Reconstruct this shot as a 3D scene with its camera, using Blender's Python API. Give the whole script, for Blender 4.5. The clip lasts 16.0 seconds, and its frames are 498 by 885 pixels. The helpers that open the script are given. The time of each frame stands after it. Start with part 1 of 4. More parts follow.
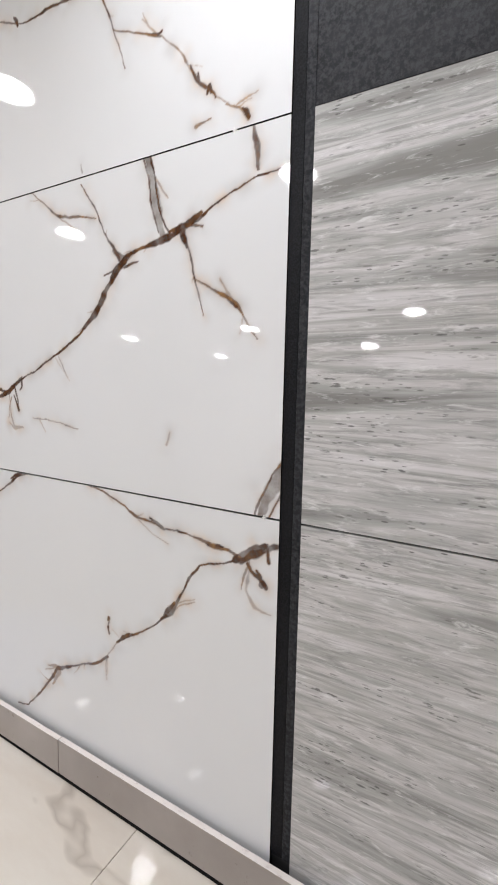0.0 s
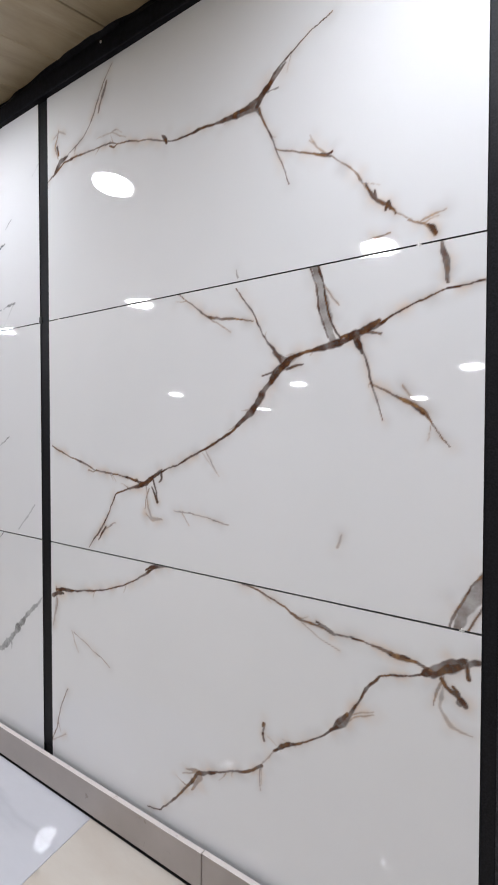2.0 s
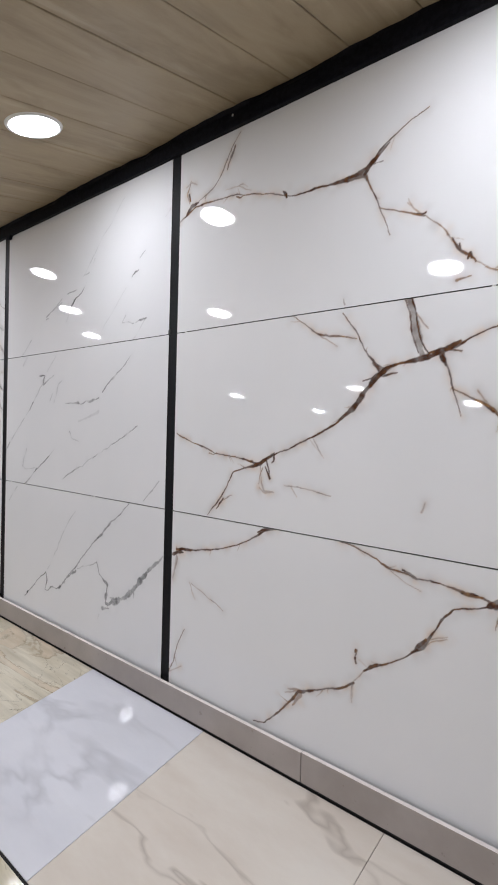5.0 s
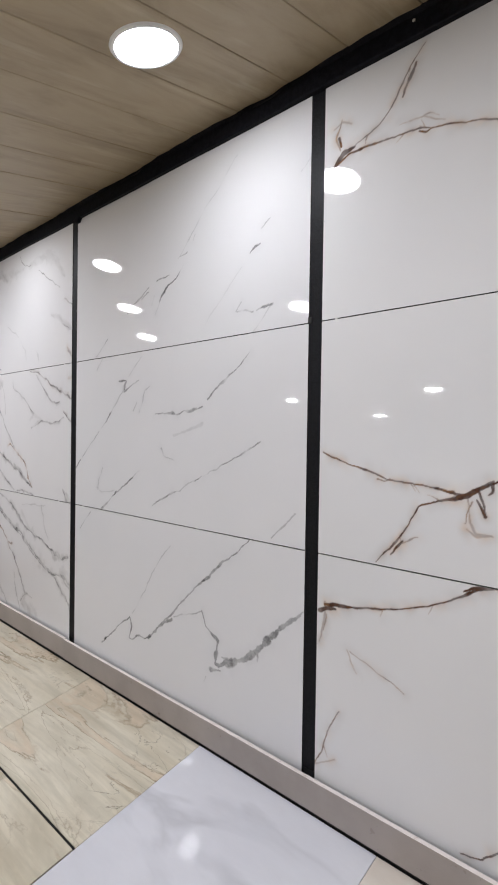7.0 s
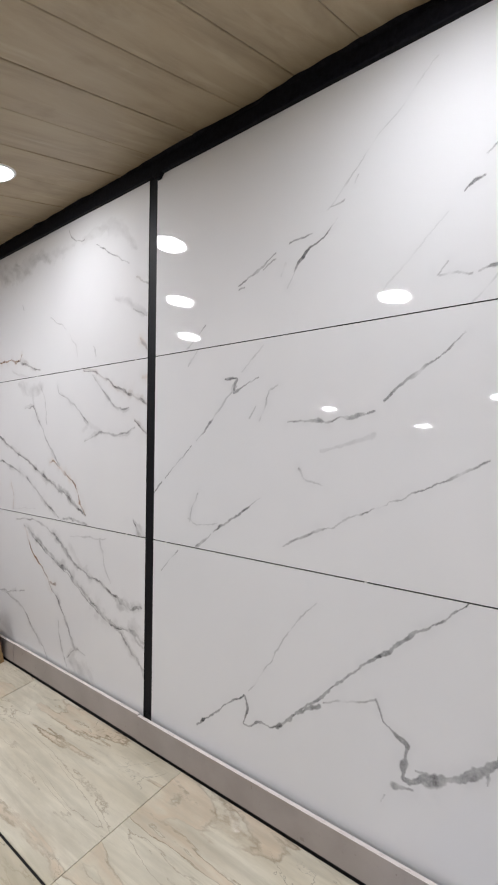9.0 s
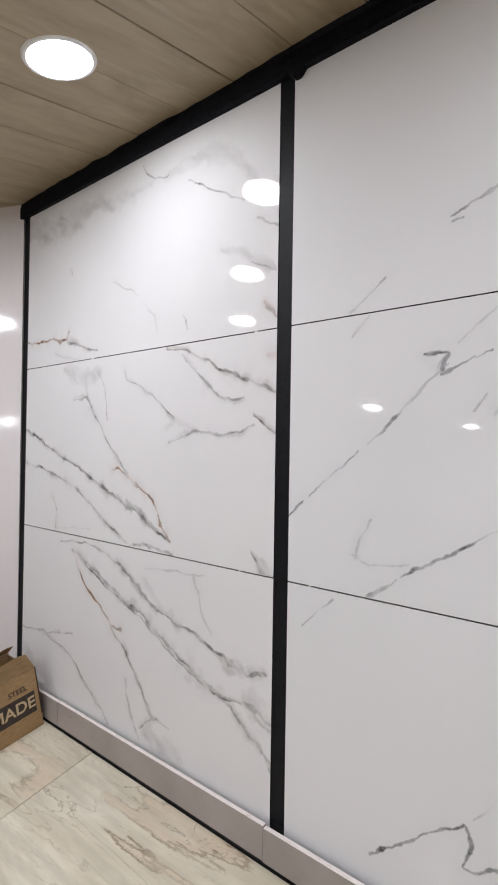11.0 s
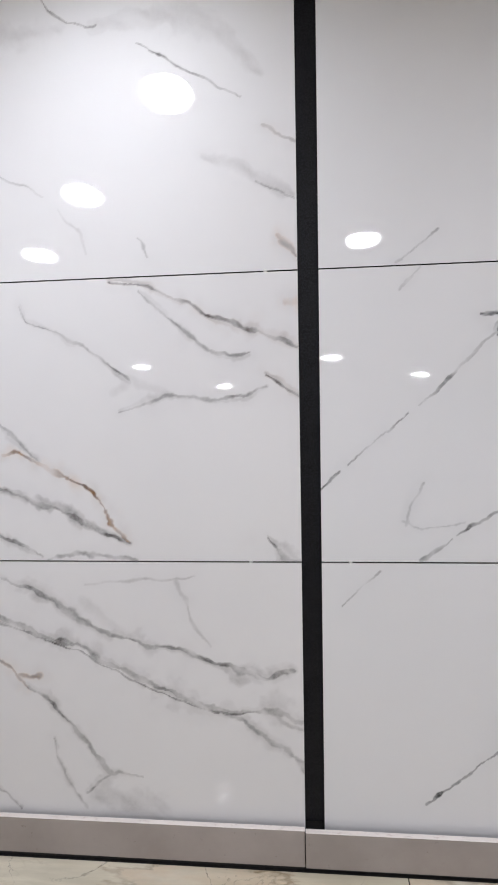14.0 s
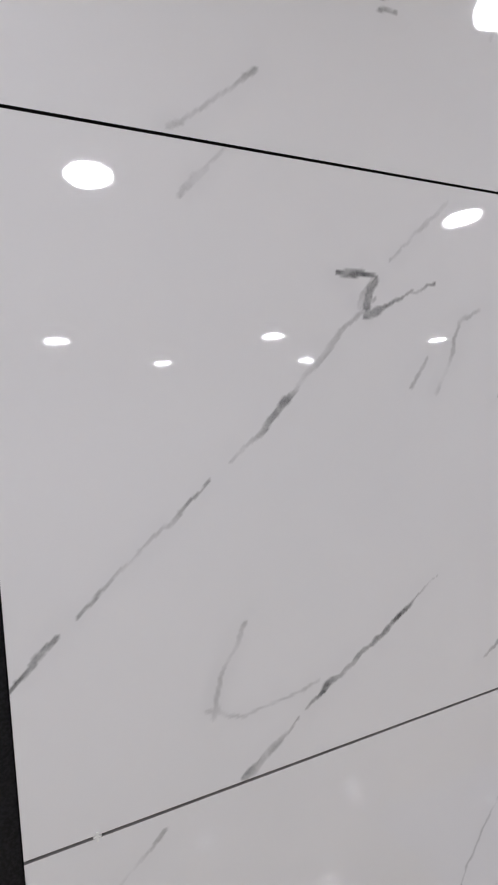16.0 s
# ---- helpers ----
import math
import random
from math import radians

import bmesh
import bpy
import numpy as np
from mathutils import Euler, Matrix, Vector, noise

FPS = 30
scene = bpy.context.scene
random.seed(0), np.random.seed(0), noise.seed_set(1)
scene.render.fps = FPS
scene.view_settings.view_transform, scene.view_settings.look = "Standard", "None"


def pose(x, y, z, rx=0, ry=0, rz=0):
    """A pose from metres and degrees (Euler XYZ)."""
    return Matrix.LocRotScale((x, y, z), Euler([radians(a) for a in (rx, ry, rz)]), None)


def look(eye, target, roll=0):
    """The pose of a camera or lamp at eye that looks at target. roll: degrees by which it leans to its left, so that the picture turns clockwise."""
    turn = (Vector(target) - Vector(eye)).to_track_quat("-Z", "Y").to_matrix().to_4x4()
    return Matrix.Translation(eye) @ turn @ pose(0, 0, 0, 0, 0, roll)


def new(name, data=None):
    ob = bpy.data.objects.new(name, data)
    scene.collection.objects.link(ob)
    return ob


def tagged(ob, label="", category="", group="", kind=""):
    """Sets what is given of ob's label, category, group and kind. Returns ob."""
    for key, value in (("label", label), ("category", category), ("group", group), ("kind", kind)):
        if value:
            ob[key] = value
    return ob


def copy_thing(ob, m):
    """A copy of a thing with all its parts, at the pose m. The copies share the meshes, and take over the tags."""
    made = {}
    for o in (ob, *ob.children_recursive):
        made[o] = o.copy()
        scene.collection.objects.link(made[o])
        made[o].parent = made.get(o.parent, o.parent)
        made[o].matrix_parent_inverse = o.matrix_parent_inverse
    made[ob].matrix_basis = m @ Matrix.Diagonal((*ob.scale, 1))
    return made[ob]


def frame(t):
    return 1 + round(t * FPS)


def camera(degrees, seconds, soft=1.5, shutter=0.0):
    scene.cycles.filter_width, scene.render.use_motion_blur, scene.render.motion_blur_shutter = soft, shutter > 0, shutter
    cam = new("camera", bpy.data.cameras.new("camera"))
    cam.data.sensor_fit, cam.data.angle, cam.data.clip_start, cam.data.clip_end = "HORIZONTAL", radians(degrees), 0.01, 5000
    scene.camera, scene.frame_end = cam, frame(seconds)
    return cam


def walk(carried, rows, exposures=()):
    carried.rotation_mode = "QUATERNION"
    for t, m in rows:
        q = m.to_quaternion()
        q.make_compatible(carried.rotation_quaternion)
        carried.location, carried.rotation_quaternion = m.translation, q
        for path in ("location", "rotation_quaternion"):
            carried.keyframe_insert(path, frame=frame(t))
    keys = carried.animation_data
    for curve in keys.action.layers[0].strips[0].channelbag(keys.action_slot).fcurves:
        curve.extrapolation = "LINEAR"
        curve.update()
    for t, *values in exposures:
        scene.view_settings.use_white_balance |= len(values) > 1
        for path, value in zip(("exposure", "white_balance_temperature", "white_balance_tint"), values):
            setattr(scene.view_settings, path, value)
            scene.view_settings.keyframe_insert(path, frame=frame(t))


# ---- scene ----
cam = camera(52.0, 16.0, 1.9)
PATH = [
    (0, (2.004, -0.692, 1.315), (0.920, 0.909, 0.804), -4.45),
    (0.5, (1.818, -0.735, 1.326), (0.599, 0.803, 0.942), -5.79),
    (1, (1.631, -0.751, 1.417), (0.428, 0.783, 0.969), -6.09),
    (1.5, (1.782, -0.827, 1.464), (0.509, 0.676, 1.120), -7.26),
    (2, (1.696, -0.848, 1.479), (0.538, 0.747, 1.139), -5.9),
    (2.5, (1.428, -0.780, 1.448), (0.507, 0.965, 1.126), -4.79),
    (3, (1.483, -0.934, 1.482), (0.56, 0.806, 1.132), -4.6),
    (5.5, (1.791, -1.311, 1.529), (0.435, 0.128, 1.225), -5.5),
    (6, (1.537, -1.224, 1.54), (0.157, 0.191, 1.236), -5.9),
    (6.5, (1.319, -1.18, 1.54), (-0.056, 0.241, 1.239), -6.1),
    (7, (1.037, -1.216, 1.54), (-0.311, 0.232, 1.249), -6.1),
    (7.5, (0.803, -1.219, 1.536), (-0.528, 0.245, 1.242), -6.3),
    (8, (0.558, -1.156, 1.546), (-0.759, 0.326, 1.284), -6.3),
    (8.5, (0.37, -1.138, 1.552), (-0.935, 0.353, 1.282), -6.3),
    (9, (0.152, -1.168, 1.537), (-1.157, 0.323, 1.284), -6.1),
    (9.5, (-0.046, -1.194, 1.532), (-1.352, 0.299, 1.27), -6.1),
    (10, (-0.273, -1.129, 1.524), (-1.58, 0.364, 1.274), -5.8),
    (12.5, (-1.329, -1.056, 1.534), (-2.291, 0.666, 1.202), -4.8),
    (13, (-1.527, -1.104, 1.535), (-2.295, 0.708, 1.175), -4.1),
    (13.5, (-1.673, -1.171, 1.534), (-2.188, 0.72, 1.136), -3.3),
    (14, (-1.703, -1.153, 1.561), (-1.872, 0.779, 1.07), -2.1),
    (14.5, (-1.68, -1.059, 1.47), (-1.547, 0.892, 1.054), -0.9),
    (15, (-1.581, -0.846, 1.499), (-1.233, 1.066, 1.027), 0.0),
    (15.5, (-1.563, -0.652, 1.484), (-0.976, 1.184, 0.952), 1.3),
    (16, (-1.593, -0.319, 1.5), (-0.787, 1.429, 0.957), 2.7),
]
EXPOSURES = [(0, 0.36, 6700, 9), (0.6, 0.25, 6750, 9), (1.2, 0.12, 6650, 10), (2.0, 0.10, 6450, 10), (3.2, 0.08, 6450, 10), (6, 0.0, 6560, 11), (9, 0.06, 6650, 10), (12.5, 0.15, 6550, 11), (14, 0.06, 6500, 11), (15.0, -0.06, 6540, 12), (16, -0.17, 6540, 12)]
walk(cam, [(t, look(eye, target, roll)) for t, eye, target, roll in PATH], EXPOSURES)

# ---- world and exposure ----
world = bpy.data.worlds.new("world")
scene.world = world
world.use_nodes = True
world.node_tree.nodes["Background"].inputs["Color"].default_value = (0.9, 0.95, 1.0, 1)
world.node_tree.nodes["Background"].inputs["Strength"].default_value = 0.02
LAMP_GLOW = 109.0                      # downlights over the walkway
LAMP_GLOW_BRIGHT = 88.0               # the strongest of the row by the wall
LAMP_GLOW_CORNER = 52.0                # a weaker one near the corner
LAMP_GLOW_WALL = 70.0                  # weaker row along the display wall

# ---- plan ----
LEAN_DEG = -10.2                       # the display wall leans back from the floor
LEAN = pose(0, 0, 0, LEAN_DEG, 0, 0)
CEIL = 2.528
CL, CR, BL, BR, AL, AR = -3.281, -1.681, -1.627, -0.027, 0.027, 1.491
DL, DR = 1.541, 3.141
ROWS = ((0.09, 0.8910), (0.8952, 1.6942), (1.6978, 2.492))
SKIRT_TOP, SKIRT_Y = 0.124, -0.027


# ---- material helpers ----
def mat(name, color=(0.8, 0.8, 0.8), rough=0.5, metal=0.0):
    m = bpy.data.materials.new(name)
    m.use_nodes = True
    b = m.node_tree.nodes["Principled BSDF"]
    b.inputs["Base Color"].default_value = (*color, 1)
    b.inputs["Roughness"].default_value = rough
    b.inputs["Metallic"].default_value = metal
    return m


class Net:
    """Small wrapper to wire shader nodes."""
    def __init__(self, m):
        self.t = m.node_tree
        self.bsdf = self.t.nodes["Principled BSDF"]

    def node(self, kind, **inputs):
        n = self.t.nodes.new(kind)
        for key, v in inputs.items():
            self.put(n, key.replace("_", " "), v)
        return n

    def put(self, n, key, v):
        s = n.inputs[key]
        if isinstance(v, bpy.types.NodeSocket):
            self.t.links.new(v, s)
        else:
            s.default_value = v

    def coords(self, scale=(1, 1, 1), turn=(0, 0, 0), shift=False):
        c = self.node("ShaderNodeTexCoord").outputs["Object"]
        mp = self.node("ShaderNodeMapping")
        mp.inputs["Scale"].default_value = scale
        mp.inputs["Rotation"].default_value = turn
        self.t.links.new(c, mp.inputs["Vector"])
        if shift:
            r = self.node("ShaderNodeObjectInfo").outputs["Random"]
            s = self.node("ShaderNodeVectorMath")
            s.operation = "SCALE"
            s.inputs[0].default_value = (37.0, 23.0, 11.0)
            self.t.links.new(r, s.inputs["Scale"])
            self.t.links.new(s.outputs[0], mp.inputs["Location"])
        return mp.outputs["Vector"]

    def noise(self, vec, scale, detail=4.0, rough=0.55, distort=0.0):
        n = self.node("ShaderNodeTexNoise", Vector=vec, Scale=scale, Detail=detail, Roughness=rough, Distortion=distort)
        return n.outputs["Fac"]

    def ramp(self, fac, *stops):
        n = self.node("ShaderNodeValToRGB")
        self.t.links.new(fac, n.inputs["Fac"])
        e = n.color_ramp.elements
        while len(e) < len(stops):
            e.new(0.5)
        for el, (p, c) in zip(e, stops):
            el.position = p
            el.color = (*c, 1) if isinstance(c, tuple) else (c, c, c, 1)
        return n.outputs["Color"]

    def mix(self, fac, a, b, how="MIX"):
        n = self.node("ShaderNodeMix")
        n.data_type, n.blend_type = "RGBA", how
        for s, v in ((n.inputs[0], fac), (n.inputs[6], a), (n.inputs[7], b)):
            if isinstance(v, bpy.types.NodeSocket):
                self.t.links.new(v, s)
            elif isinstance(v, tuple):
                s.default_value = (*v, 1)
            else:
                s.default_value = v
        return n.outputs[2]

    def math(self, op, a, b=0.0, clamp=False):
        n = self.node("ShaderNodeMath")
        n.operation, n.use_clamp = op, clamp
        for s, v in ((n.inputs[0], a), (n.inputs[1], b)):
            if isinstance(v, bpy.types.NodeSocket):
                self.t.links.new(v, s)
            else:
                s.default_value = v
        return n.outputs[0]

    def attr(self, name):
        n = self.node("ShaderNodeAttribute")
        n.attribute_name = name
        return n.outputs["Fac"]

    def bump(self, height, strength=0.1, distance=0.001):
        n = self.node("ShaderNodeBump", Height=height, Strength=strength, Distance=distance)
        self.t.links.new(n.outputs["Normal"], self.bsdf.inputs["Normal"])

    def set(self, key, v):
        self.put(self.bsdf, key, v)


# ---- materials ----
def marble_tile(name, white, cloud, grey):
    """Polished porcelain: a white body, printed veins with a soft halo, glass-smooth glaze."""
    m = mat(name, white, 0.035)
    n = Net(m)
    v = n.coords()
    body = n.mix(n.ramp(n.noise(v, 1.6, 3), (0.35, 0.0), (0.75, 1.0)), white, cloud)
    core, halo, hue = n.attr("vein_core"), n.attr("vein_halo"), n.attr("vein_hue")
    grain = n.noise(v, 55.0, 5, 0.7)
    broad = n.noise(v, 9.0, 3)
    rust = n.mix(n.ramp(grain, (0.35, 0.0), (0.65, 1.0)), (0.018, 0.008, 0.005), (0.105, 0.036, 0.016))
    fringe = n.mix(n.ramp(core, (0.10, 0.0), (0.42, 1.0)), (0.50, 0.235, 0.09), rust)
    warm = n.mix(n.math("SUBTRACT", hue, 1.0, True), fringe, n.mix(n.ramp(grain, (0.4, 0.0), (0.62, 1.0)), (0.25, 0.12, 0.05), (0.58, 0.35, 0.17)))
    tone = n.mix(n.math("MINIMUM", hue, 1.0), grey, warm)
    gilt = n.mix(n.ramp(n.noise(v, 13.0, 4, 0.6), (0.47, 0.0), (0.60, 1.0)), (0.40, 0.36, 0.33), (0.60, 0.39, 0.22))
    tint = n.mix(n.math("MINIMUM", hue, 1.0), (0.50, 0.51, 0.53), gilt)
    col = n.mix(n.math("MULTIPLY", halo, n.math("ADD", n.math("MULTIPLY", broad, 0.9), 0.15), True), body, tint)
    mottle = n.math("ADD", n.math("MULTIPLY", n.noise(n.coords((1.0, 1.0, 1.0)), 32.0, 6, 0.75), 2.1), -0.15)
    solid = n.math("ADD", n.math("MULTIPLY", grain, 0.5), 0.75)
    warmth = n.math("MINIMUM", hue, 1.0)
    body_k = n.math("ADD", n.math("MULTIPLY", solid, warmth), n.math("MULTIPLY", mottle, n.math("SUBTRACT", 1.0, warmth)))
    depth = n.math("MULTIPLY", core, body_k, True)
    col = n.mix(depth, col, tone)
    n.set("Base Color", col)
    n.set("IOR", 1.52)
    n.set("Roughness", n.math("ADD", n.math("MULTIPLY", n.noise(v, 3.0, 2), 0.03), 0.015))
    n.bump(n.noise(v, 7.0, 2), 0.035, 0.002)
    return m


M_GOLD = marble_tile("white_tile_brown_vein", (0.80, 0.80, 0.81), (0.76, 0.765, 0.775), (0.20, 0.155, 0.12))
M_GREY = marble_tile("white_tile_grey_vein", (0.79, 0.79, 0.805), (0.755, 0.76, 0.775), (0.06, 0.062, 0.068))
M_SMOKE = marble_tile("white_tile_smoky_vein", (0.80, 0.795, 0.80), (0.765, 0.76, 0.77), (0.115, 0.115, 0.118))


def travertine():
    m = mat("grey_travertine", (0.5, 0.5, 0.5), 0.16)
    n = Net(m)
    wide = n.noise(n.coords((0.35, 1.0, 6.5), (0, 0.03, 0)), 1.6, 6, 0.62, 0.6)
    fine = n.noise(n.coords((2.6, 1.0, 34.0), (0, 0.03, 0)), 2.2, 8, 0.70, 0.9)
    col = n.ramp(wide, (0.34, (0.25, 0.245, 0.235)), (0.44, (0.47, 0.465, 0.455)), (0.50, (0.62, 0.60, 0.60)), (0.54, (0.42, 0.415, 0.40)), (0.60, (0.66, 0.64, 0.645)), (0.70, (0.76, 0.74, 0.745)))
    col = n.mix(n.ramp(fine, (0.37, 0.65), (0.51, 0.0)), col, (0.27, 0.265, 0.26))
    col = n.mix(n.ramp(n.noise(n.coords((5.5, 1, 34)), 2.2, 7, 0.72, 0.8), (0.54, 0.0), (0.68, 0.7)), col, (0.82, 0.81, 0.81))
    wobble = n.math("MULTIPLY", n.noise(n.coords((55, 1, 90)), 1.0, 4, 0.7), 0.55)
    gate = n.ramp(n.noise(n.coords((1.6, 1, 11.0)), 2.2, 5, 0.65), (0.50, 0.0), (0.60, 1.0))
    pits = None
    for stretch, tilt, wide_pit in (((17.0, 1.0, 85.0), 0.05, 0.40), ((36.0, 1.0, 160.0), -0.05, 0.44)):
        vor = n.node("ShaderNodeTexVoronoi", Vector=n.coords(stretch, (0, tilt, 0)), Scale=1.0)
        one = n.ramp(n.math("ADD", vor.outputs["Distance"], wobble), (wide_pit, 1.0), (wide_pit + 0.09, 0.0))
        pits = one if pits is None else n.math("MAXIMUM", pits, one)
    pits = n.math("MULTIPLY", pits, gate)
    col = n.mix(n.math("MULTIPLY", pits, 0.8), col, (0.07, 0.067, 0.063))
    n.set("Base Color", col)
    n.set("Roughness", n.math("ADD", n.math("MULTIPLY", pits, 0.3), 0.03, True))
    n.bump(n.math("SUBTRACT", 1.0, pits), 0.10, 0.001)
    return m


M_TRAV = travertine()


def speckled(name, a, b, rough, scale=170.0, spec=0.5):
    m = mat(name, a, rough)
    n = Net(m)
    v = n.coords()
    f = n.noise(v, scale, 3, 0.7)
    col = n.mix(n.ramp(f, (0.42, 0.0), (0.62, 1.0)), a, b)
    col = n.mix(n.ramp(n.noise(v, 14.0, 4), (0.4, 0.0), (0.8, 0.5)), col, b)
    n.set("Base Color", col)
    n.set("Specular IOR Level", spec)
    n.bump(f, 0.25, 0.001)
    return m


M_BOARD = speckled("dark_speckled_board", (0.012, 0.012, 0.014), (0.040, 0.041, 0.046), 0.65, 120.0, 0.2)
M_POST = speckled("black_powder_coat", (0.004, 0.004, 0.005), (0.013, 0.013, 0.016), 0.5, 260.0, 0.15)
M_BEAM = speckled("black_painted_beam", (0.003, 0.003, 0.005), (0.008, 0.008, 0.012), 0.65, 60.0, 0.12)
M_CUT = speckled("grey_porcelain_cut_edge", (0.30, 0.29, 0.285), (0.38, 0.37, 0.36), 0.8, 60.0)
# wall backing, and the painted shade strip under the skirting
M_BACK = mat("dark_backing_and_gap_shade", (0.02, 0.02, 0.021), 0.8)
M_GROUT = speckled("dark_joint", (0.008, 0.008, 0.008), (0.02, 0.019, 0.018), 0.9, 80.0)


def floor_beige():
    """Cream stone-look tile: long drifts with brown outlines, peach fills and thin dark cracks."""
    m = mat("beige_veined_floor_tile", (0.6, 0.53, 0.4), 0.12)
    n = Net(m)
    v = n.coords((0.42, 1.9, 1.0), (0, 0, 0.16), True)
    flow = n.noise(v, 1.5, 6, 0.54, 0.7)
    streak = n.noise(n.coords((0.9, 13.0, 1.0), (0, 0, 0.14), True), 1.6, 6, 0.6, 0.6)
    col = n.ramp(flow, (0.30, (0.50, 0.44, 0.32)), (0.42, (0.68, 0.62, 0.485)), (0.55, (0.78, 0.73, 0.60)), (0.66, (0.60, 0.54, 0.42)))
    col = n.mix(n.ramp(streak, (0.42, 0.34), (0.56, 0.0)), col, (0.46, 0.425, 0.325))
    rough_edge = n.math("MULTIPLY", n.math("SUBTRACT", n.noise(n.coords((3.0, 6.0, 1.0), (0, 0, 0.16), True), 6.0, 5, 0.65), 0.5), 0.07)
    drift = n.math("ADD", n.noise(n.coords((0.5, 2.3, 1.0), (0, 0, 0.20), True), 1.7, 5, 0.5, 0.8), rough_edge)
    peach = n.ramp(drift, (0.535, 0.0), (0.57, 0.48), (0.61, 0.22), (0.65, 0.0))
    col = n.mix(peach, col, (0.66, 0.50, 0.345))
    broken = n.ramp(n.noise(v, 3.6, 4, 0.6), (0.40, 0.15), (0.60, 1.0))
    for level, width, deep in ((0.548, 0.014, 0.9), (0.63, 0.008, 0.6), (0.43, 0.006, 0.55), (0.37, 0.006, 0.5)):
        line = n.ramp(n.math("ABSOLUTE", n.math("SUBTRACT", drift, level)), (0.0, deep), (width, 0.0))
        col = n.mix(n.math("MULTIPLY", line, broken), col, (0.235, 0.165, 0.095))
    other = n.noise(n.coords((0.9, 1.6, 1.0), (0, 0, 0.5), True), 1.5, 7, 0.6, 0.9)
    crack = n.ramp(n.math("ABSOLUTE", n.math("SUBTRACT", other, 0.46)), (0.0, 0.7), (0.004, 0.0))
    gate = n.ramp(n.noise(v, 1.6, 2), (0.52, 0.0), (0.60, 1.0))
    col = n.mix(n.math("MULTIPLY", crack, gate), col, (0.13, 0.11, 0.085))
    col = n.mix(n.ramp(n.noise(v, 11.0, 6, 0.68), (0.35, 0.26), (0.6, 0.0)), col, (0.42, 0.39, 0.30))
    n.set("Base Color", col)
    n.set("Roughness", n.math("ADD", n.math("MULTIPLY", n.noise(v, 5.0, 4), 0.12), 0.02))
    return m


def floor_pale(name, base, vein, amount, width, rough):
    m = mat(name, base, rough)
    n = Net(m)
    v = n.coords((0.55, 1.9, 1.0), (0, 0, 0.95), True)
    line = n.noise(v, 1.7, 4, 0.5, 0.35)
    crack = n.ramp(n.math("ABSOLUTE", n.math("SUBTRACT", line, 0.5)), (0.0, amount), (width, 0.0))
    gate = n.ramp(n.noise(v, 1.9, 2), (0.42, 0.0), (0.62, 1.0))
    cloud = n.mix(n.ramp(n.noise(v, 2.6, 6, 0.65), (0.35, 0.0), (0.75, 0.5)), base, vein)
    n.set("Base Color", n.mix(n.math("MULTIPLY", crack, gate), cloud, tuple(c * 0.55 for c in vein)))
    n.set("Roughness", n.math("ADD", n.math("MULTIPLY", n.noise(v, 4.0, 3), 0.012), rough))
    return m


M_FBEIGE = floor_beige()
M_FWHITE = floor_pale("white_marble_floor_tile", (0.76, 0.77, 0.82), (0.60, 0.61, 0.66), 0.34, 0.045, 0.003)
M_FCREAM = floor_pale("cream_floor_tile", (0.77, 0.72, 0.65), (0.57, 0.47, 0.38), 0.5, 0.02, 0.012)


def skirting_mat():
    m = mat("greige_skirting_tile", (0.45, 0.4, 0.37), 0.3)
    n = Net(m)
    v = n.coords()
    col = n.mix(n.ramp(n.noise(v, 5.0, 5), (0.35, 0.0), (0.7, 1.0)), (0.345, 0.305, 0.280), (0.42, 0.376, 0.350))
    col = n.mix(n.ramp(n.noise(v, 45.0, 4, 0.7), (0.66, 0.0), (0.74, 0.5)), col, (0.16, 0.14, 0.13))
    n.set("Base Color", col)
    n.set("Roughness", n.math("ADD", n.math("MULTIPLY", n.noise(v, 20.0, 3), 0.25), 0.2))
    return m


def cut_edge_mat():
    m = mat("raw_cut_tile_edge", (0.7, 0.63, 0.58), 0.7)
    n = Net(m)
    v = n.coords()
    chips = n.noise(n.coords((1, 3, 3)), 40.0, 4, 0.7)
    col = n.mix(n.ramp(chips, (0.56, 0.0), (0.72, 0.8)), (0.86, 0.80, 0.76), (0.58, 0.50, 0.46))
    n.set("Base Color", col)
    n.bump(chips, 0.5, 0.002)
    return m


M_SKIRT, M_EDGE = skirting_mat(), cut_edge_mat()


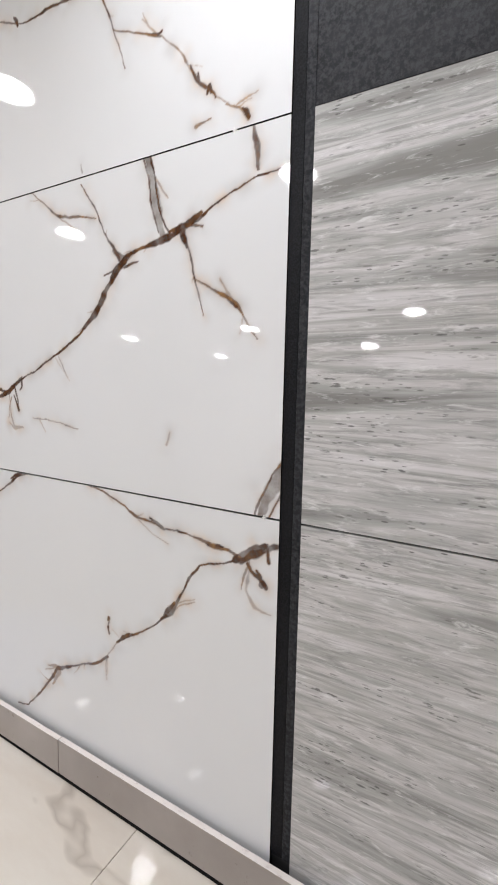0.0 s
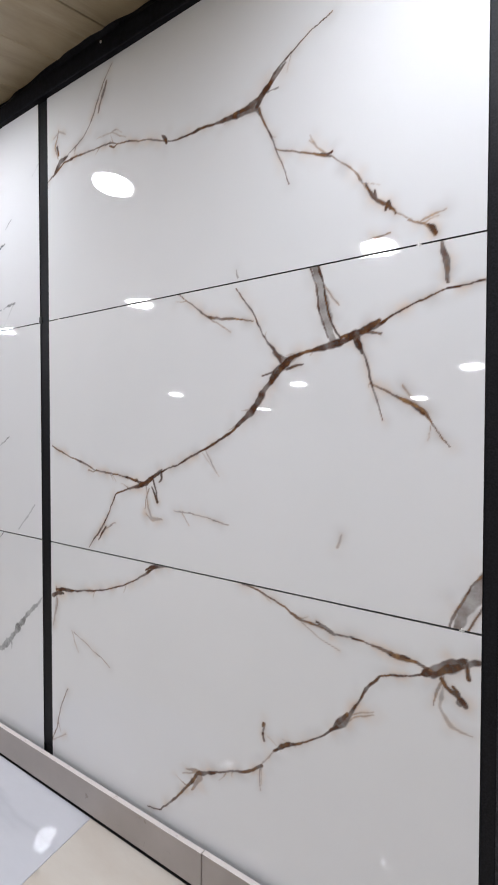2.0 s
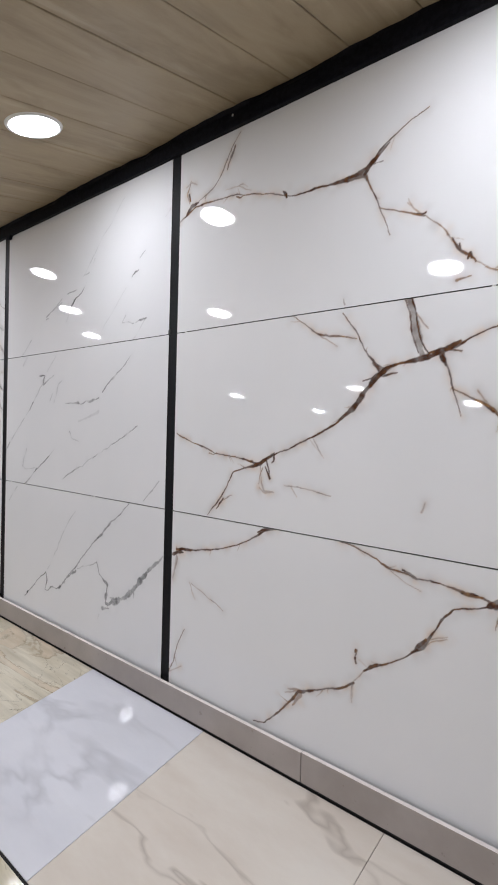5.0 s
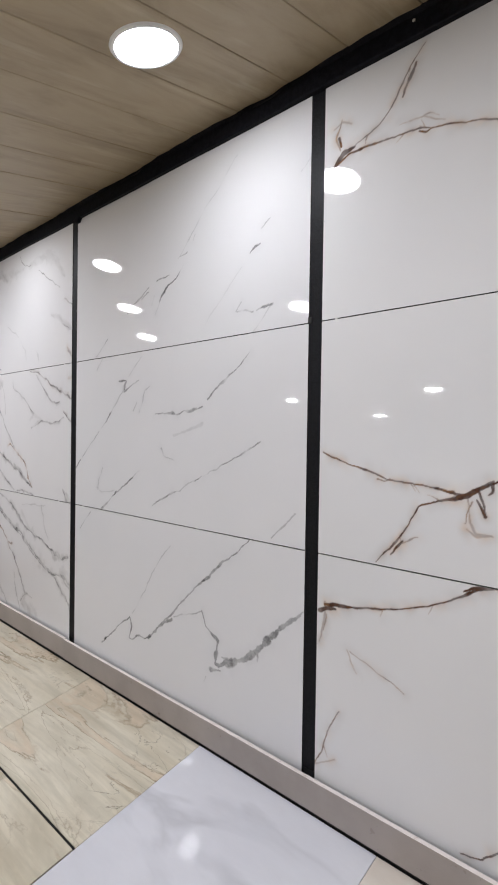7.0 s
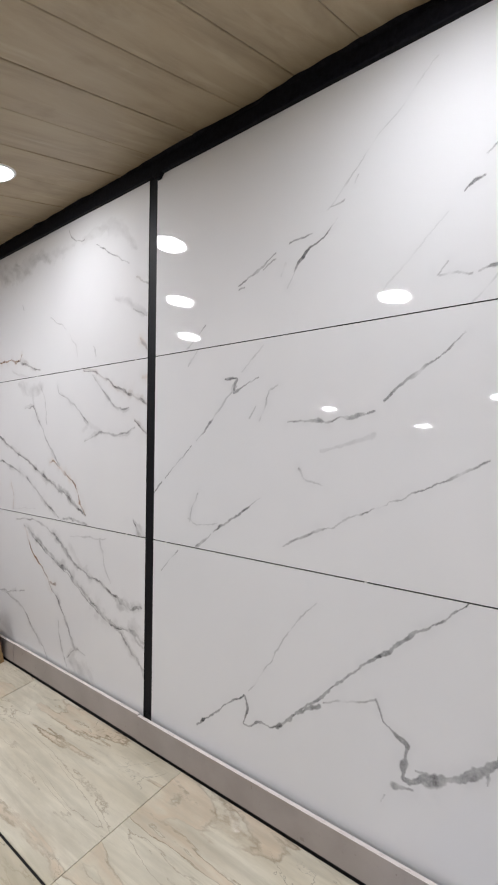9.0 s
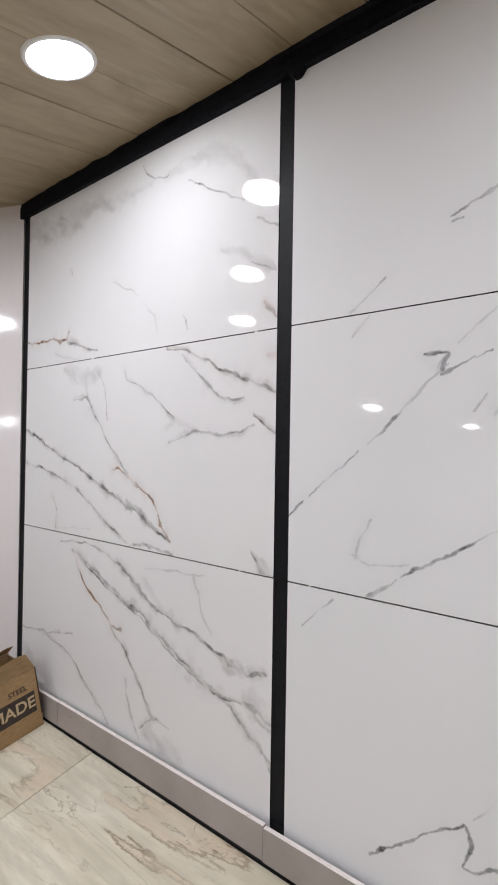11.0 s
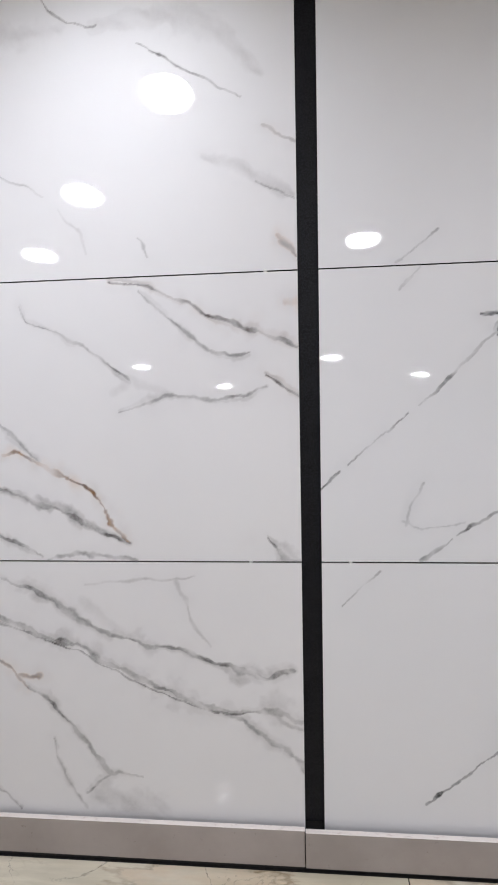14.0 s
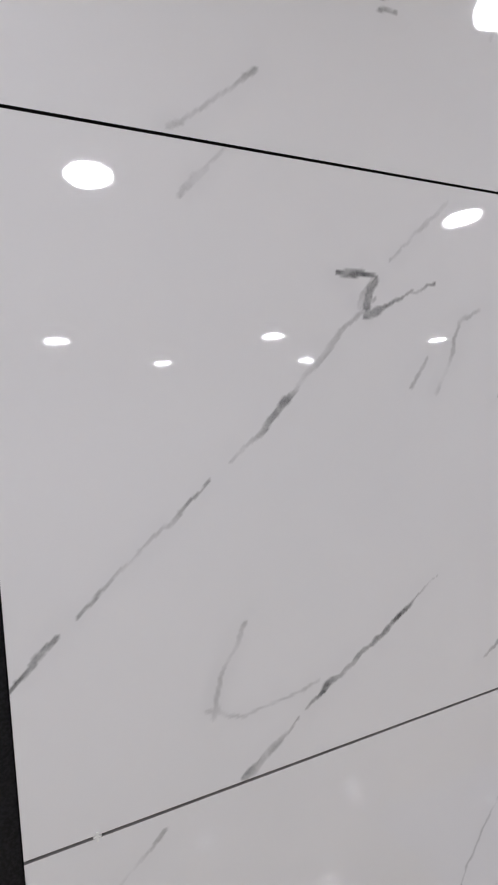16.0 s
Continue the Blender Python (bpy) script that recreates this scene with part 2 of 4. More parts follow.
def wood_ceiling():
    m = mat("weathered_wood_plank", (0.35, 0.27, 0.18), 0.5)
    n = Net(m)
    r = n.node("ShaderNodeNewGeometry").outputs["Random Per Island"]
    s = n.node("ShaderNodeVectorMath")
    s.operation = "SCALE"
    s.inputs[0].default_value = (3.0, 17.0, 5.0)
    n.t.links.new(r, s.inputs["Scale"])
    add = n.node("ShaderNodeVectorMath")
    n.t.links.new(n.coords((3.0, 0.5, 1.0)), add.inputs[0])
    n.t.links.new(s.outputs[0], add.inputs[1])
    v = add.outputs[0]
    grain = n.noise(v, 3.2, 8, 0.65, 0.8)
    col = n.ramp(grain, (0.28, (0.26, 0.20, 0.125)), (0.5, (0.36, 0.285, 0.185)), (0.72, (0.41, 0.335, 0.225)))
    stain = n.noise(n.coords((2.2, 1.1, 1.0)), 2.6, 5, 0.6, 0.5)
    col = n.mix(n.ramp(stain, (0.54, 0.0), (0.74, 0.5)), col, (0.20, 0.15, 0.09))
    pale = n.noise(n.coords((7.0, 0.8, 1.0)), 1.9, 4)
    col = n.mix(n.ramp(pale, (0.60, 0.0), (0.70, 0.35)), col, (0.55, 0.47, 0.34))
    n.set("Base Color", col)
    n.set("Roughness", n.math("ADD", n.math("MULTIPLY", grain, 0.25), 0.32))
    n.bump(grain, 0.2, 0.002)
    return m


M_WOOD = wood_ceiling()
M_PAINT = speckled("off_white_wall_paint", (0.62, 0.60, 0.59), (0.68, 0.66, 0.65), 0.6, 30.0)
M_PANEL = mat("glossy_off_white_panel", (0.72, 0.68, 0.68), 0.08)
M_TRIM = mat("white_lamp_ring", (0.8, 0.8, 0.8), 0.4)
M_STEEL = mat("steel_screw", (0.7, 0.7, 0.7), 0.3, 1.0)


def lit(name, strength):
    m = mat(name, (1, 1, 1), 0.5)
    p = m.node_tree.nodes["Principled BSDF"]
    p.inputs["Emission Color"].default_value = (0.935, 0.965, 1.05, 1)
    p.inputs["Emission Strength"].default_value = strength
    return m


M_LAMP, M_LAMP_WALL = lit("lit_lamp_diffuser", LAMP_GLOW), lit("lit_lamp_diffuser_by_wall", LAMP_GLOW_WALL)
M_LAMP_BRIGHT = lit("lit_lamp_diffuser_strong", LAMP_GLOW_BRIGHT)
M_LAMP_CORNER = lit("lit_lamp_diffuser_corner", LAMP_GLOW_CORNER)


def cardboard():
    m = mat("brown_cardboard", (0.36, 0.23, 0.11), 0.8)
    n = Net(m)
    v = n.coords()
    f = n.noise(n.coords((1, 1, 6)), 30.0, 4)
    col = n.mix(n.ramp(f, (0.35, 0.0), (0.7, 1.0)), (0.31, 0.195, 0.09), (0.42, 0.275, 0.135))
    n.set("Base Color", n.mix(n.ramp(n.noise(v, 8.0, 4), (0.5, 0.0), (0.75, 0.4)), col, (0.22, 0.135, 0.065)))
    n.bump(f, 0.2, 0.001)
    return m


M_CARD = cardboard()
M_INK = speckled("dark_brown_print", (0.035, 0.024, 0.020), (0.06, 0.043, 0.034), 0.7, 90.0)
M_TAPE = mat("dark_red_brown_tape", (0.045, 0.016, 0.014), 0.4)
M_PALE_INK = mat("cream_print", (0.55, 0.42, 0.26), 0.7)


# ---- mesh helpers ----
def mesh_of(name, bm, material):
    me = bpy.data.meshes.new(name)
    bm.to_mesh(me)
    bm.free()
    for x in material if isinstance(material, (list, tuple)) else (material,):
        me.materials.append(x)
    return me


def part(name, bm, material, parent=None, label=""):
    ob = new(name, mesh_of(name, bm, material))
    ob.parent = parent
    return tagged(ob, label)


def box_bm(lo, hi, bevel=0.0, bm=None, seg=1):
    own = bmesh.new()
    bmesh.ops.create_cube(own, size=1)
    for v in own.verts:
        v.co = Vector([(lo[i] + hi[i]) / 2 + v.co[i] * (hi[i] - lo[i]) for i in range(3)])
    if bevel:
        bmesh.ops.bevel(own, geom=own.edges[:], offset=bevel, segments=seg, affect="EDGES")
    if bm is None:
        return own
    me = bpy.data.meshes.new("tmp")
    own.to_mesh(me)
    own.free()
    bm.from_mesh(me)
    bpy.data.meshes.remove(me)
    return bm


def structure(name, bm, material, m=None, label="", category=""):
    ob = part(name, bm, material)
    if m is not None:
        ob.matrix_world = m
    return tagged(ob, label, category, kind="structure")


def empty(name, m, label, category, group="", kind=""):
    ob = new(name)
    ob.empty_display_size = 0.1
    ob.matrix_world = m
    return tagged(ob, label, category, group, kind)


# ---- marble veins: a smooth line through a few points, roughened, with its own width, tone and halo ----
VEINS = {}
rng = np.random.default_rng(7)


def grain_field(xz, size, seed):
    """Smooth value noise between -1 and 1 on a lattice of the given cell size."""
    table = np.random.default_rng(seed).uniform(-1, 1, (64, 64))
    p = xz / size + 1000.0
    i = np.floor(p).astype(int)
    t = p - i
    t = t * t * (3 - 2 * t)
    a, b = i[:, 0] % 64, i[:, 1] % 64
    a1, b1 = (a + 1) % 64, (b + 1) % 64
    low = table[a, b] * (1 - t[:, 0]) + table[a1, b] * t[:, 0]
    high = table[a, b1] * (1 - t[:, 0]) + table[a1, b1] * t[:, 0]
    return low * (1 - t[:, 1]) + high * t[:, 1]


def thorns(bay, row, q, w, hue):
    """Short tapering offshoots on both sides of a brown vein."""
    along = np.gradient(q, axis=0)
    for _ in range(int(len(q) * 0.0025 / 0.17)):
        k = int(rng.uniform(0.08, 0.92) * len(q))
        d = along[k] / (np.linalg.norm(along[k]) + 1e-9)
        turn = rng.uniform(0.4, 1.0) * rng.choice((-1, 1))
        d = np.array([d[0] * math.cos(turn) - d[1] * math.sin(turn), d[0] * math.sin(turn) + d[1] * math.cos(turn)])
        length = rng.uniform(0.012, 0.045)
        s = np.linspace(0, 1, 14)
        bend = np.array([-d[1], d[0]]) * rng.uniform(-0.25, 0.25) * length
        line = q[k] + np.outer(s, d) * length + np.outer(s * s, bend)
        VEINS[(bay, row)].append((line, np.maximum(w[k] * 0.8 * (1 - s) ** 1.3, 0.0007), 0.75 * (1 - 0.6 * s), np.full(14, min(2.0, hue + 0.5)), 0.25, 0.5))


def vein(bay, row, pts, widths, dark, hue, halo, soft):
    p = np.array(pts, float)
    seg = np.r_[0, np.cumsum(np.hypot(*np.diff(p, axis=0).T))]
    count = max(6, int(seg[-1] / 0.0025))
    s = np.linspace(0, seg[-1], count)
    q = np.stack([np.interp(s, seg, p[:, i]) for i in (0, 1)], 1)
    for _ in range(3):                                   # round the corners a little
        q[1:-1] = (q[:-2] + 2 * q[1:-1] + q[2:]) / 4
    w = np.interp(s, np.linspace(0, seg[-1], len(widths)), widths) * {"A": 0.00038, "B": 0.00037, "C": 0.00050}[bay]
    wob = sum(np.sin(s * f + rng.uniform(0, 6.3, 1)) * a for f, a in ((37, 1.0), (90, 0.8), (205, 0.4), (400, 0.15)))
    wob2 = sum(np.sin(s * f + rng.uniform(0, 6.3, 1)) * a for f, a in ((45, 1.0), (120, 0.7), (290, 0.4)))
    along = np.gradient(q, axis=0)
    along /= np.linalg.norm(along, axis=1)[:, None] + 1e-9
    q += np.stack([-along[:, 1], along[:, 0]], 1) * (wob * (0.0010 + 0.08 * w) * (0.4 if soft > 0.85 else 0.45 if bay == "A" else 1.0))[:, None]
    calm = 0.25 if soft > 0.85 else 1.0
    if bay == "A" and max(widths) < 22 and seg[-1] > 0.1:                  # thin runs, broad where they meet
        w = w * np.clip((w / 0.0036) ** 0.6, 0.6, 1.12)
        for end, first in ((s, widths[0]), (seg[-1] - s, widths[-1])):
            if first <= 5:
                w = w * np.clip(0.25 + end / 0.03, 0, 1)
    w = w * (1 + (0.16 if bay == "A" else 0.26) * calm * wob2)
    knots = np.clip(sum(np.sin(s * f + rng.uniform(0, 6.3, 1)) for f in (23, 57, 131)) - 1.15, 0, 2)
    w = w * (1 + 0.22 * calm * knots)
    tone = sum(np.sin(s * f + rng.uniform(0, 6.3, 1)) * a for f, a in ((19, 0.6), (61, 0.5), (150, 0.35)))
    dark = np.clip(dark * ((0.62 if soft > 0.85 and max(widths) > 12 else 1.08) if bay == "C" else 0.85 if bay == "B" else 1.0) * (1 + calm * (0.16 * tone + 0.12 * knots)), 0, 1)
    if hue > 1.25 and seg[-1] > 0.05 and bay == "C":                     # thorny gold veins
        for at in rng.uniform(0.1, 0.95, max(2, int(seg[-1] / 0.045))) * seg[-1]:
            w = np.maximum(w, rng.uniform(0.003, 0.0075) * np.clip(1 - np.abs(s - at) / 0.006, 0, 1))
    hue = np.clip(hue + (0.22 * tone - 0.15 * knots) * (hue > 0.5), 0.96 if hue > 0.75 else 0, 2)
    VEINS.setdefault((bay, row), []).append((q, np.maximum(w, 0.0009 if bay == "A" else 0.0015), dark, hue, halo, soft))
    if bay == "A" and soft < 0.65 and 5 < max(widths) < 22 and seg[-1] > 0.15:
        thorns(bay, row, q, w, float(hue.mean()))
    if bay == "C" and soft < 0.8 and max(widths) > 5 and hue.max() < 0.5:   # pale smoke beside the dark line
        drift = np.stack([np.zeros_like(s), np.sin(s * 11 + 1.3) + 0.6 * np.sin(s * 31)], 1) * 0.006
        VEINS[(bay, row)].append((q + drift, w * (2.0 + 0.7 * np.sin(s * 17)), dark * 0.34, hue, halo, 0.75))


vein("A", 2, [(1.153, 2.274), (1.089, 2.252), (1.037, 2.223), (0.993, 2.193), (0.964, 2.161), (0.942, 2.134)], (4, 6, 14,), .95, 1, .5, .5)
vein("A", 2, [(0.942, 2.130), (0.897, 2.130), (0.825, 2.136), (0.760, 2.142), (0.692, 2.139), (0.621, 2.145)], (16, 10, 6,), .95, 1, .5, .5)
vein("A", 2, [(0.621, 2.146), (0.545, 2.176), (0.464, 2.197), (0.365, 2.223), (0.306, 2.227), (0.193, 2.232), (0.126, 2.233), (0.072, 2.206), (0.017, 2.187)], (6, 5, 7, 9, 5,), .85, 1.2, .5, .5)
vein("A", 2, [(0.379, 2.470), (0.332, 2.419), (0.299, 2.360), (0.270, 2.315), (0.228, 2.283), (0.161, 2.257), (0.126, 2.239)], (4, 7, 8, 6,), .6, .8, .5, .6)
vein("A", 2, [(0.949, 2.127), (0.964, 2.084), (0.984, 2.044), (1.002, 2.006), (1.021, 1.957), (1.035, 1.911)], (8, 5, 2,), .9, 1.2, .4, .5)
vein("A", 2, [(0.998, 2.011), (1.055, 1.984), (1.107, 1.961), (1.148, 1.944)], (5, 5, 8,), .9, 1.3, .5, .5)
vein("A", 2, [(1.093, 1.999), (1.116, 1.970), (1.148, 1.944)], (2, 4, 6,), .6, 1.8, .3, .7)
vein("A", 2, [(1.148, 1.944), (1.188, 1.911), (1.219, 1.877), (1.242, 1.840), (1.261, 1.816)], (6, 5, 6, 5,), .8, 1.6, .6, .6)
vein("A", 2, [(1.250, 1.834), (1.261, 1.816), (1.293, 1.793), (1.305, 1.775)], (7, 9, 6, 4,), .9, 1.1, .5, .5)
vein("A", 2, [(1.333, 1.752), (1.368, 1.739), (1.381, 1.728), (1.392, 1.711)], (3, 5, 8,), .8, 1.5, .5, .6)
vein("A", 2, [(1.399, 1.750), (1.385, 1.746), (1.368, 1.739)], (3, 4,), .6, 1.8, .3, .7)
vein("A", 2, [(1.256, 1.729), (1.273, 1.732), (1.294, 1.736)], (8, 4, 3,), .8, 1.4, .5, .6)
vein("A", 2, [(0.095, 2.353), (0.076, 2.301), (0.092, 2.254)], (6, 9, 6,), .6, 1.5, .5, .7)
vein("A", 2, [(0.306, 2.259), (0.381, 2.254), (0.443, 2.217)], (3, 6, 3,), .4, 1.5, .3, .7)
vein("A", 1, [(1.496, 1.601), (1.454, 1.599), (1.404, 1.591), (1.351, 1.575), (1.310, 1.558), (1.268, 1.533), (1.230, 1.522), (1.160, 1.504), (1.093, 1.493), (1.040, 1.481), (1.013, 1.457), (0.975, 1.415), (0.927, 1.357), (0.865, 1.304), (0.778, 1.255), (0.684, 1.212), (0.609, 1.183), (0.556, 1.158), (0.502, 1.130)], (5, 5, 6, 9, 17, 10, 14, 20, 12, 8, 7, 6, 8, 14,), .98, 1, .6, .45)
vein("A", 1, [(0.502, 1.130), (0.445, 1.115), (0.387, 1.093), (0.355, 1.030), (0.316, 0.978), (0.251, 0.906)], (12, 6, 5, 9, 4,), .9, 1, .5, .5)
vein("A", 1, [(0.041, 1.244), (0.130, 1.211), (0.231, 1.185), (0.280, 1.168), (0.388, 1.158), (0.488, 1.145)], (7, 5, 8, 5, 9,), .85, 1.2, .5, .5)
vein("A", 1, [(1.109, 1.700), (1.122, 1.655), (1.133, 1.599), (1.146, 1.550), (1.161, 1.515)], (26, 30, 26, 20,), .7, .6, .5, .25)
vein("A", 1, [(1.098, 1.696), (1.112, 1.642), (1.126, 1.586), (1.147, 1.523)], (6, 7, 5, 5,), .9, 1.1, .3, .5)
vein("A", 1, [(1.120, 1.698), (1.134, 1.639), (1.146, 1.577), (1.179, 1.516)], (8, 7, 5, 6,), .95, 1, .3, .5)
vein("A", 1, [(1.134, 1.646), (1.156, 1.612), (1.172, 1.594)], (5, 6, 2,), .7, 1.7, .4, .7)
vein("A", 1, [(1.013, 1.474), (0.985, 1.517), (0.956, 1.556), (0.927, 1.611), (0.896, 1.652), (0.876, 1.677)], (12, 7, 5, 2,), .9, 1, .4, .5)
vein("A", 1, [(0.927, 1.588), (0.845, 1.605), (0.780, 1.617), (0.724, 1.651), (0.664, 1.696)], (4, 6, 9, 5, 4,), .85, 1.3, .5, .5)
vein("A", 1, [(0.780, 1.616), (0.823, 1.592), (0.855, 1.566)], (5, 3, 1,), .6, 1.7, .3, .7)
vein("A", 1, [(1.223, 1.516), (1.239, 1.469), (1.251, 1.423), (1.267, 1.377), (1.281, 1.327)], (12, 7, 6, 4, 2,), .9, 1, .4, .5)
vein("A", 1, [(1.257, 1.409), (1.298, 1.388), (1.334, 1.366), (1.368, 1.346), (1.395, 1.312), (1.425, 1.269)], (5, 5, 8, 9, 4, 2,), .9, 1.3, .5, .5)
vein("A", 1, [(1.326, 1.400), (1.344, 1.374), (1.368, 1.346)], (2, 4, 6,), .6, 1.7, .3, .7)
vein("A", 1, [(1.404, 1.704), (1.406, 1.671), (1.413, 1.634), (1.416, 1.604)], (5, 10, 12, 5,), .85, 1.2, .6, .5)
vein("A", 1, [(0.556, 1.158), (0.572, 1.120), (0.577, 1.085)], (9, 8, 7,), .9, 1, .5, .5)
vein("A", 1, [(0.529, 1.126), (0.537, 1.064), (0.550, 1.035), (0.594, 1.035)], (6, 7, 9, 5,), .55, 1.5, .5, .8)
vein("A", 1, [(0.646, 1.067), (0.706, 1.062), (0.777, 1.058), (0.848, 1.041)], (4, 4, 3,), .6, 1.2, .3, .6)
vein("A", 1, [(0.678, 1.060), (0.702, 1.025)], (4, 2,), .4, 1.4, .2, .7)
vein("A", 1, [(1.513, 1.026), (1.485, 0.979), (1.454, 0.931), (1.442, 0.894)], (30, 36, 34, 30,), .75, .65, .5, .3)
vein("A", 1, [(1.510, 1.041), (1.471, 0.989), (1.447, 0.948), (1.427, 0.898)], (5, 6, 7,), .85, 1.2, .3, .5)
vein("A", 1, [(1.511, 0.994), (1.490, 0.944), (1.476, 0.922), (1.462, 0.895)], (5, 8, 6,), .9, 1.2, .3, .5)
vein("A", 1, [(1.182, 1.054), (1.174, 1.026)], (6, 9,), .5, 1.5, .4, .9)
vein("A", 1, [(0.966, 1.445), (1.031, 1.456), (1.067, 1.465)], (3, 8, 4,), .8, 1, .3, .5)
vein("A", 1, [(1.277, 1.515), (1.245, 1.523), (1.223, 1.522)], (3, 6, 2,), .8, 1.1, .3, .5)
vein("A", 1, [(0.767, 1.250), (0.778, 1.231), (0.811, 1.184)], (3, 4, 2,), .4, 1, .2, .7)
vein("A", 0, [(0.584, 0.896), (0.511, 0.845), (0.426, 0.803), (0.318, 0.767), (0.186, 0.738), (0.060, 0.724)], (10, 7, 5, 6, 10, 14,), .95, 1, .5, .5)
vein("A", 0, [(0.062, 0.730), (0.059, 0.677), (0.038, 0.587)], (12, 10, 5,), .5, 1.5, .5, .8)
vein("A", 0, [(0.158, 0.586), (0.248, 0.559), (0.313, 0.535), (0.350, 0.513)], (3, 5, 3,), .55, 1.3, .3, .7)
vein("A", 0, [(0.147, 0.590), (0.167, 0.553), (0.187, 0.523)], (3, 4, 2,), .4, 1.5, .2, .8)
vein("A", 0, [(0.123, 0.375), (0.084, 0.300), (0.056, 0.215), (0.024, 0.156)], (4, 7, 6, 4,), .7, 1.2, .4, .6)
vein("A", 0, [(0.024, 0.154), (0.107, 0.206)], (6, 3,), .4, 1.4, .3, .8)
vein("A", 0, [(0.895, 0.892), (0.957, 0.879), (1.024, 0.854), (1.079, 0.832), (1.132, 0.829), (1.158, 0.820), (1.215, 0.821), (1.277, 0.811), (1.321, 0.802), (1.364, 0.801), (1.394, 0.792)], (8, 6, 7, 9, 6, 7, 11, 8,), .9, 1.2, .5, .5)
vein("A", 0, [(1.079, 0.828), (1.123, 0.801), (1.179, 0.782)], (4, 3, 2,), .5, 1.2, .2, .7)
vein("A", 0, [(1.520, 0.845), (1.481, 0.835), (1.456, 0.823), (1.425, 0.806), (1.394, 0.785)], (10, 14, 20, 16,), .95, 1, .6, .5)
vein("A", 0, [(1.394, 0.785), (1.336, 0.767), (1.278, 0.750), (1.247, 0.705), (1.216, 0.654), (1.185, 0.604), (1.134, 0.559), (1.081, 0.526), (1.025, 0.496), (0.997, 0.473)], (6, 5, 6, 9, 8, 13, 6, 6, 9, 7,), .95, 1, .5, .5)
vein("A", 0, [(1.185, 0.608), (1.225, 0.640), (1.264, 0.657)], (6, 4, 2,), .6, 1.6, .4, .7)
vein("A", 0, [(0.967, 0.537), (0.964, 0.511), (0.969, 0.487)], (7, 5, 3,), .8, 1.1, .4, .6)
vein("A", 0, [(0.997, 0.473), (0.961, 0.426), (0.957, 0.365)], (6, 5, 3,), .5, 1.4, .3, .7)
vein("A", 0, [(0.961, 0.421), (0.916, 0.390), (0.840, 0.357), (0.737, 0.309), (0.700, 0.260), (0.649, 0.198), (0.583, 0.140), (0.528, 0.126)], (9, 8, 6, 16, 10, 7, 7, 3,), .92, 1.1, .6, .5)
vein("A", 0, [(0.744, 0.317), (0.680, 0.288)], (9, 3,), .6, 1.6, .4, .7)
vein("A", 0, [(1.412, 0.783), (1.425, 0.768), (1.445, 0.755), (1.458, 0.740)], (9, 8, 9,), .9, 1, .5, .5)
vein("A", 0, [(1.418, 0.766), (1.413, 0.720), (1.433, 0.688), (1.474, 0.682)], (6, 7, 12, 4,), .5, 1.5, .5, .8)
vein("A", 0, [(1.462, 0.837), (1.463, 0.816), (1.467, 0.798)], (9, 8,), .9, 1, .4, .5)
vein("A", 2, [(0.059, 2.198), (0.081, 2.218), (0.107, 2.241), (0.149, 2.248)], (6, 20, 16, 8), 0.9, 1, 0.5, 0.4)
vein("A", 2, [(0.087, 2.298), (0.094, 2.266)], (9, 8), 0.85, 1, 0.5, 0.5)
vein("A", 2, [(0.065, 2.333), (0.097, 2.346), (0.134, 2.328)], (4, 8, 3), 0.4, 1.5, 0.4, 0.9)
vein("A", 2, [(0.353, 2.425), (0.337, 2.393), (0.311, 2.338)], (6, 13, 6), 0.75, 1.1, 0.5, 0.6)
vein("A", 2, [(0.357, 2.255), (0.397, 2.258), (0.426, 2.240)], (3, 4, 2), 0.4, 1.3, 0.2, 0.8)
vein("A", 2, [(0.366, 2.213), (0.388, 2.205), (0.408, 2.213)], (5, 9, 3), 0.85, 1.1, 0.4, 0.5)
vein("A", 2, [(0.602, 2.169), (0.619, 2.153), (0.621, 2.141)], (5, 14, 8), 0.9, 1, 0.5, 0.4)
vein("A", 2, [(0.864, 2.138), (0.912, 2.141), (0.947, 2.150), (0.982, 2.174), (1.026, 2.208)], (5, 16, 24, 17, 6), 0.92, 1, 0.6, 0.35)
vein("A", 2, [(0.959, 2.158), (0.982, 2.158), (1.009, 2.155)], (7, 4, 2), 0.8, 1.1, 0.3, 0.5)
vein("A", 2, [(0.920, 2.147), (0.941, 2.130), (0.955, 2.109)], (12, 16, 6), 0.75, 0.7, 0.4, 0.4)
vein("A", 2, [(1.095, 2.009), (1.111, 1.977), (1.133, 1.955)], (2, 4, 6), 0.7, 1.9, 0.5, 0.6)
vein("A", 2, [(1.117, 1.959), (1.139, 1.950), (1.152, 1.953)], (5, 14, 6), 0.92, 1, 0.5, 0.4)
vein("A", 2, [(1.238, 1.857), (1.253, 1.823), (1.261, 1.816)], (5, 9, 6), 0.9, 1, 0.5, 0.4)
vein("A", 2, [(1.259, 1.835), (1.262, 1.818)], (7, 6), 0.9, 1, 0.4, 0.4)
vein("A", 2, [(1.285, 1.789), (1.290, 1.805), (1.294, 1.789)], (6, 8, 8), 0.9, 1, 0.5, 0.4)
vein("A", 2, [(1.297, 1.783), (1.329, 1.760), (1.358, 1.741), (1.383, 1.730)], (3, 5, 4, 5), 0.7, 1.7, 0.5, 0.6)
vein("A", 2, [(1.378, 1.734), (1.387, 1.726), (1.392, 1.715)], (8, 14, 10), 0.92, 1, 0.5, 0.4)
vein("A", 2, [(1.356, 1.743), (1.383, 1.753), (1.413, 1.761)], (3, 5, 2), 0.6, 1.8, 0.5, 0.7)
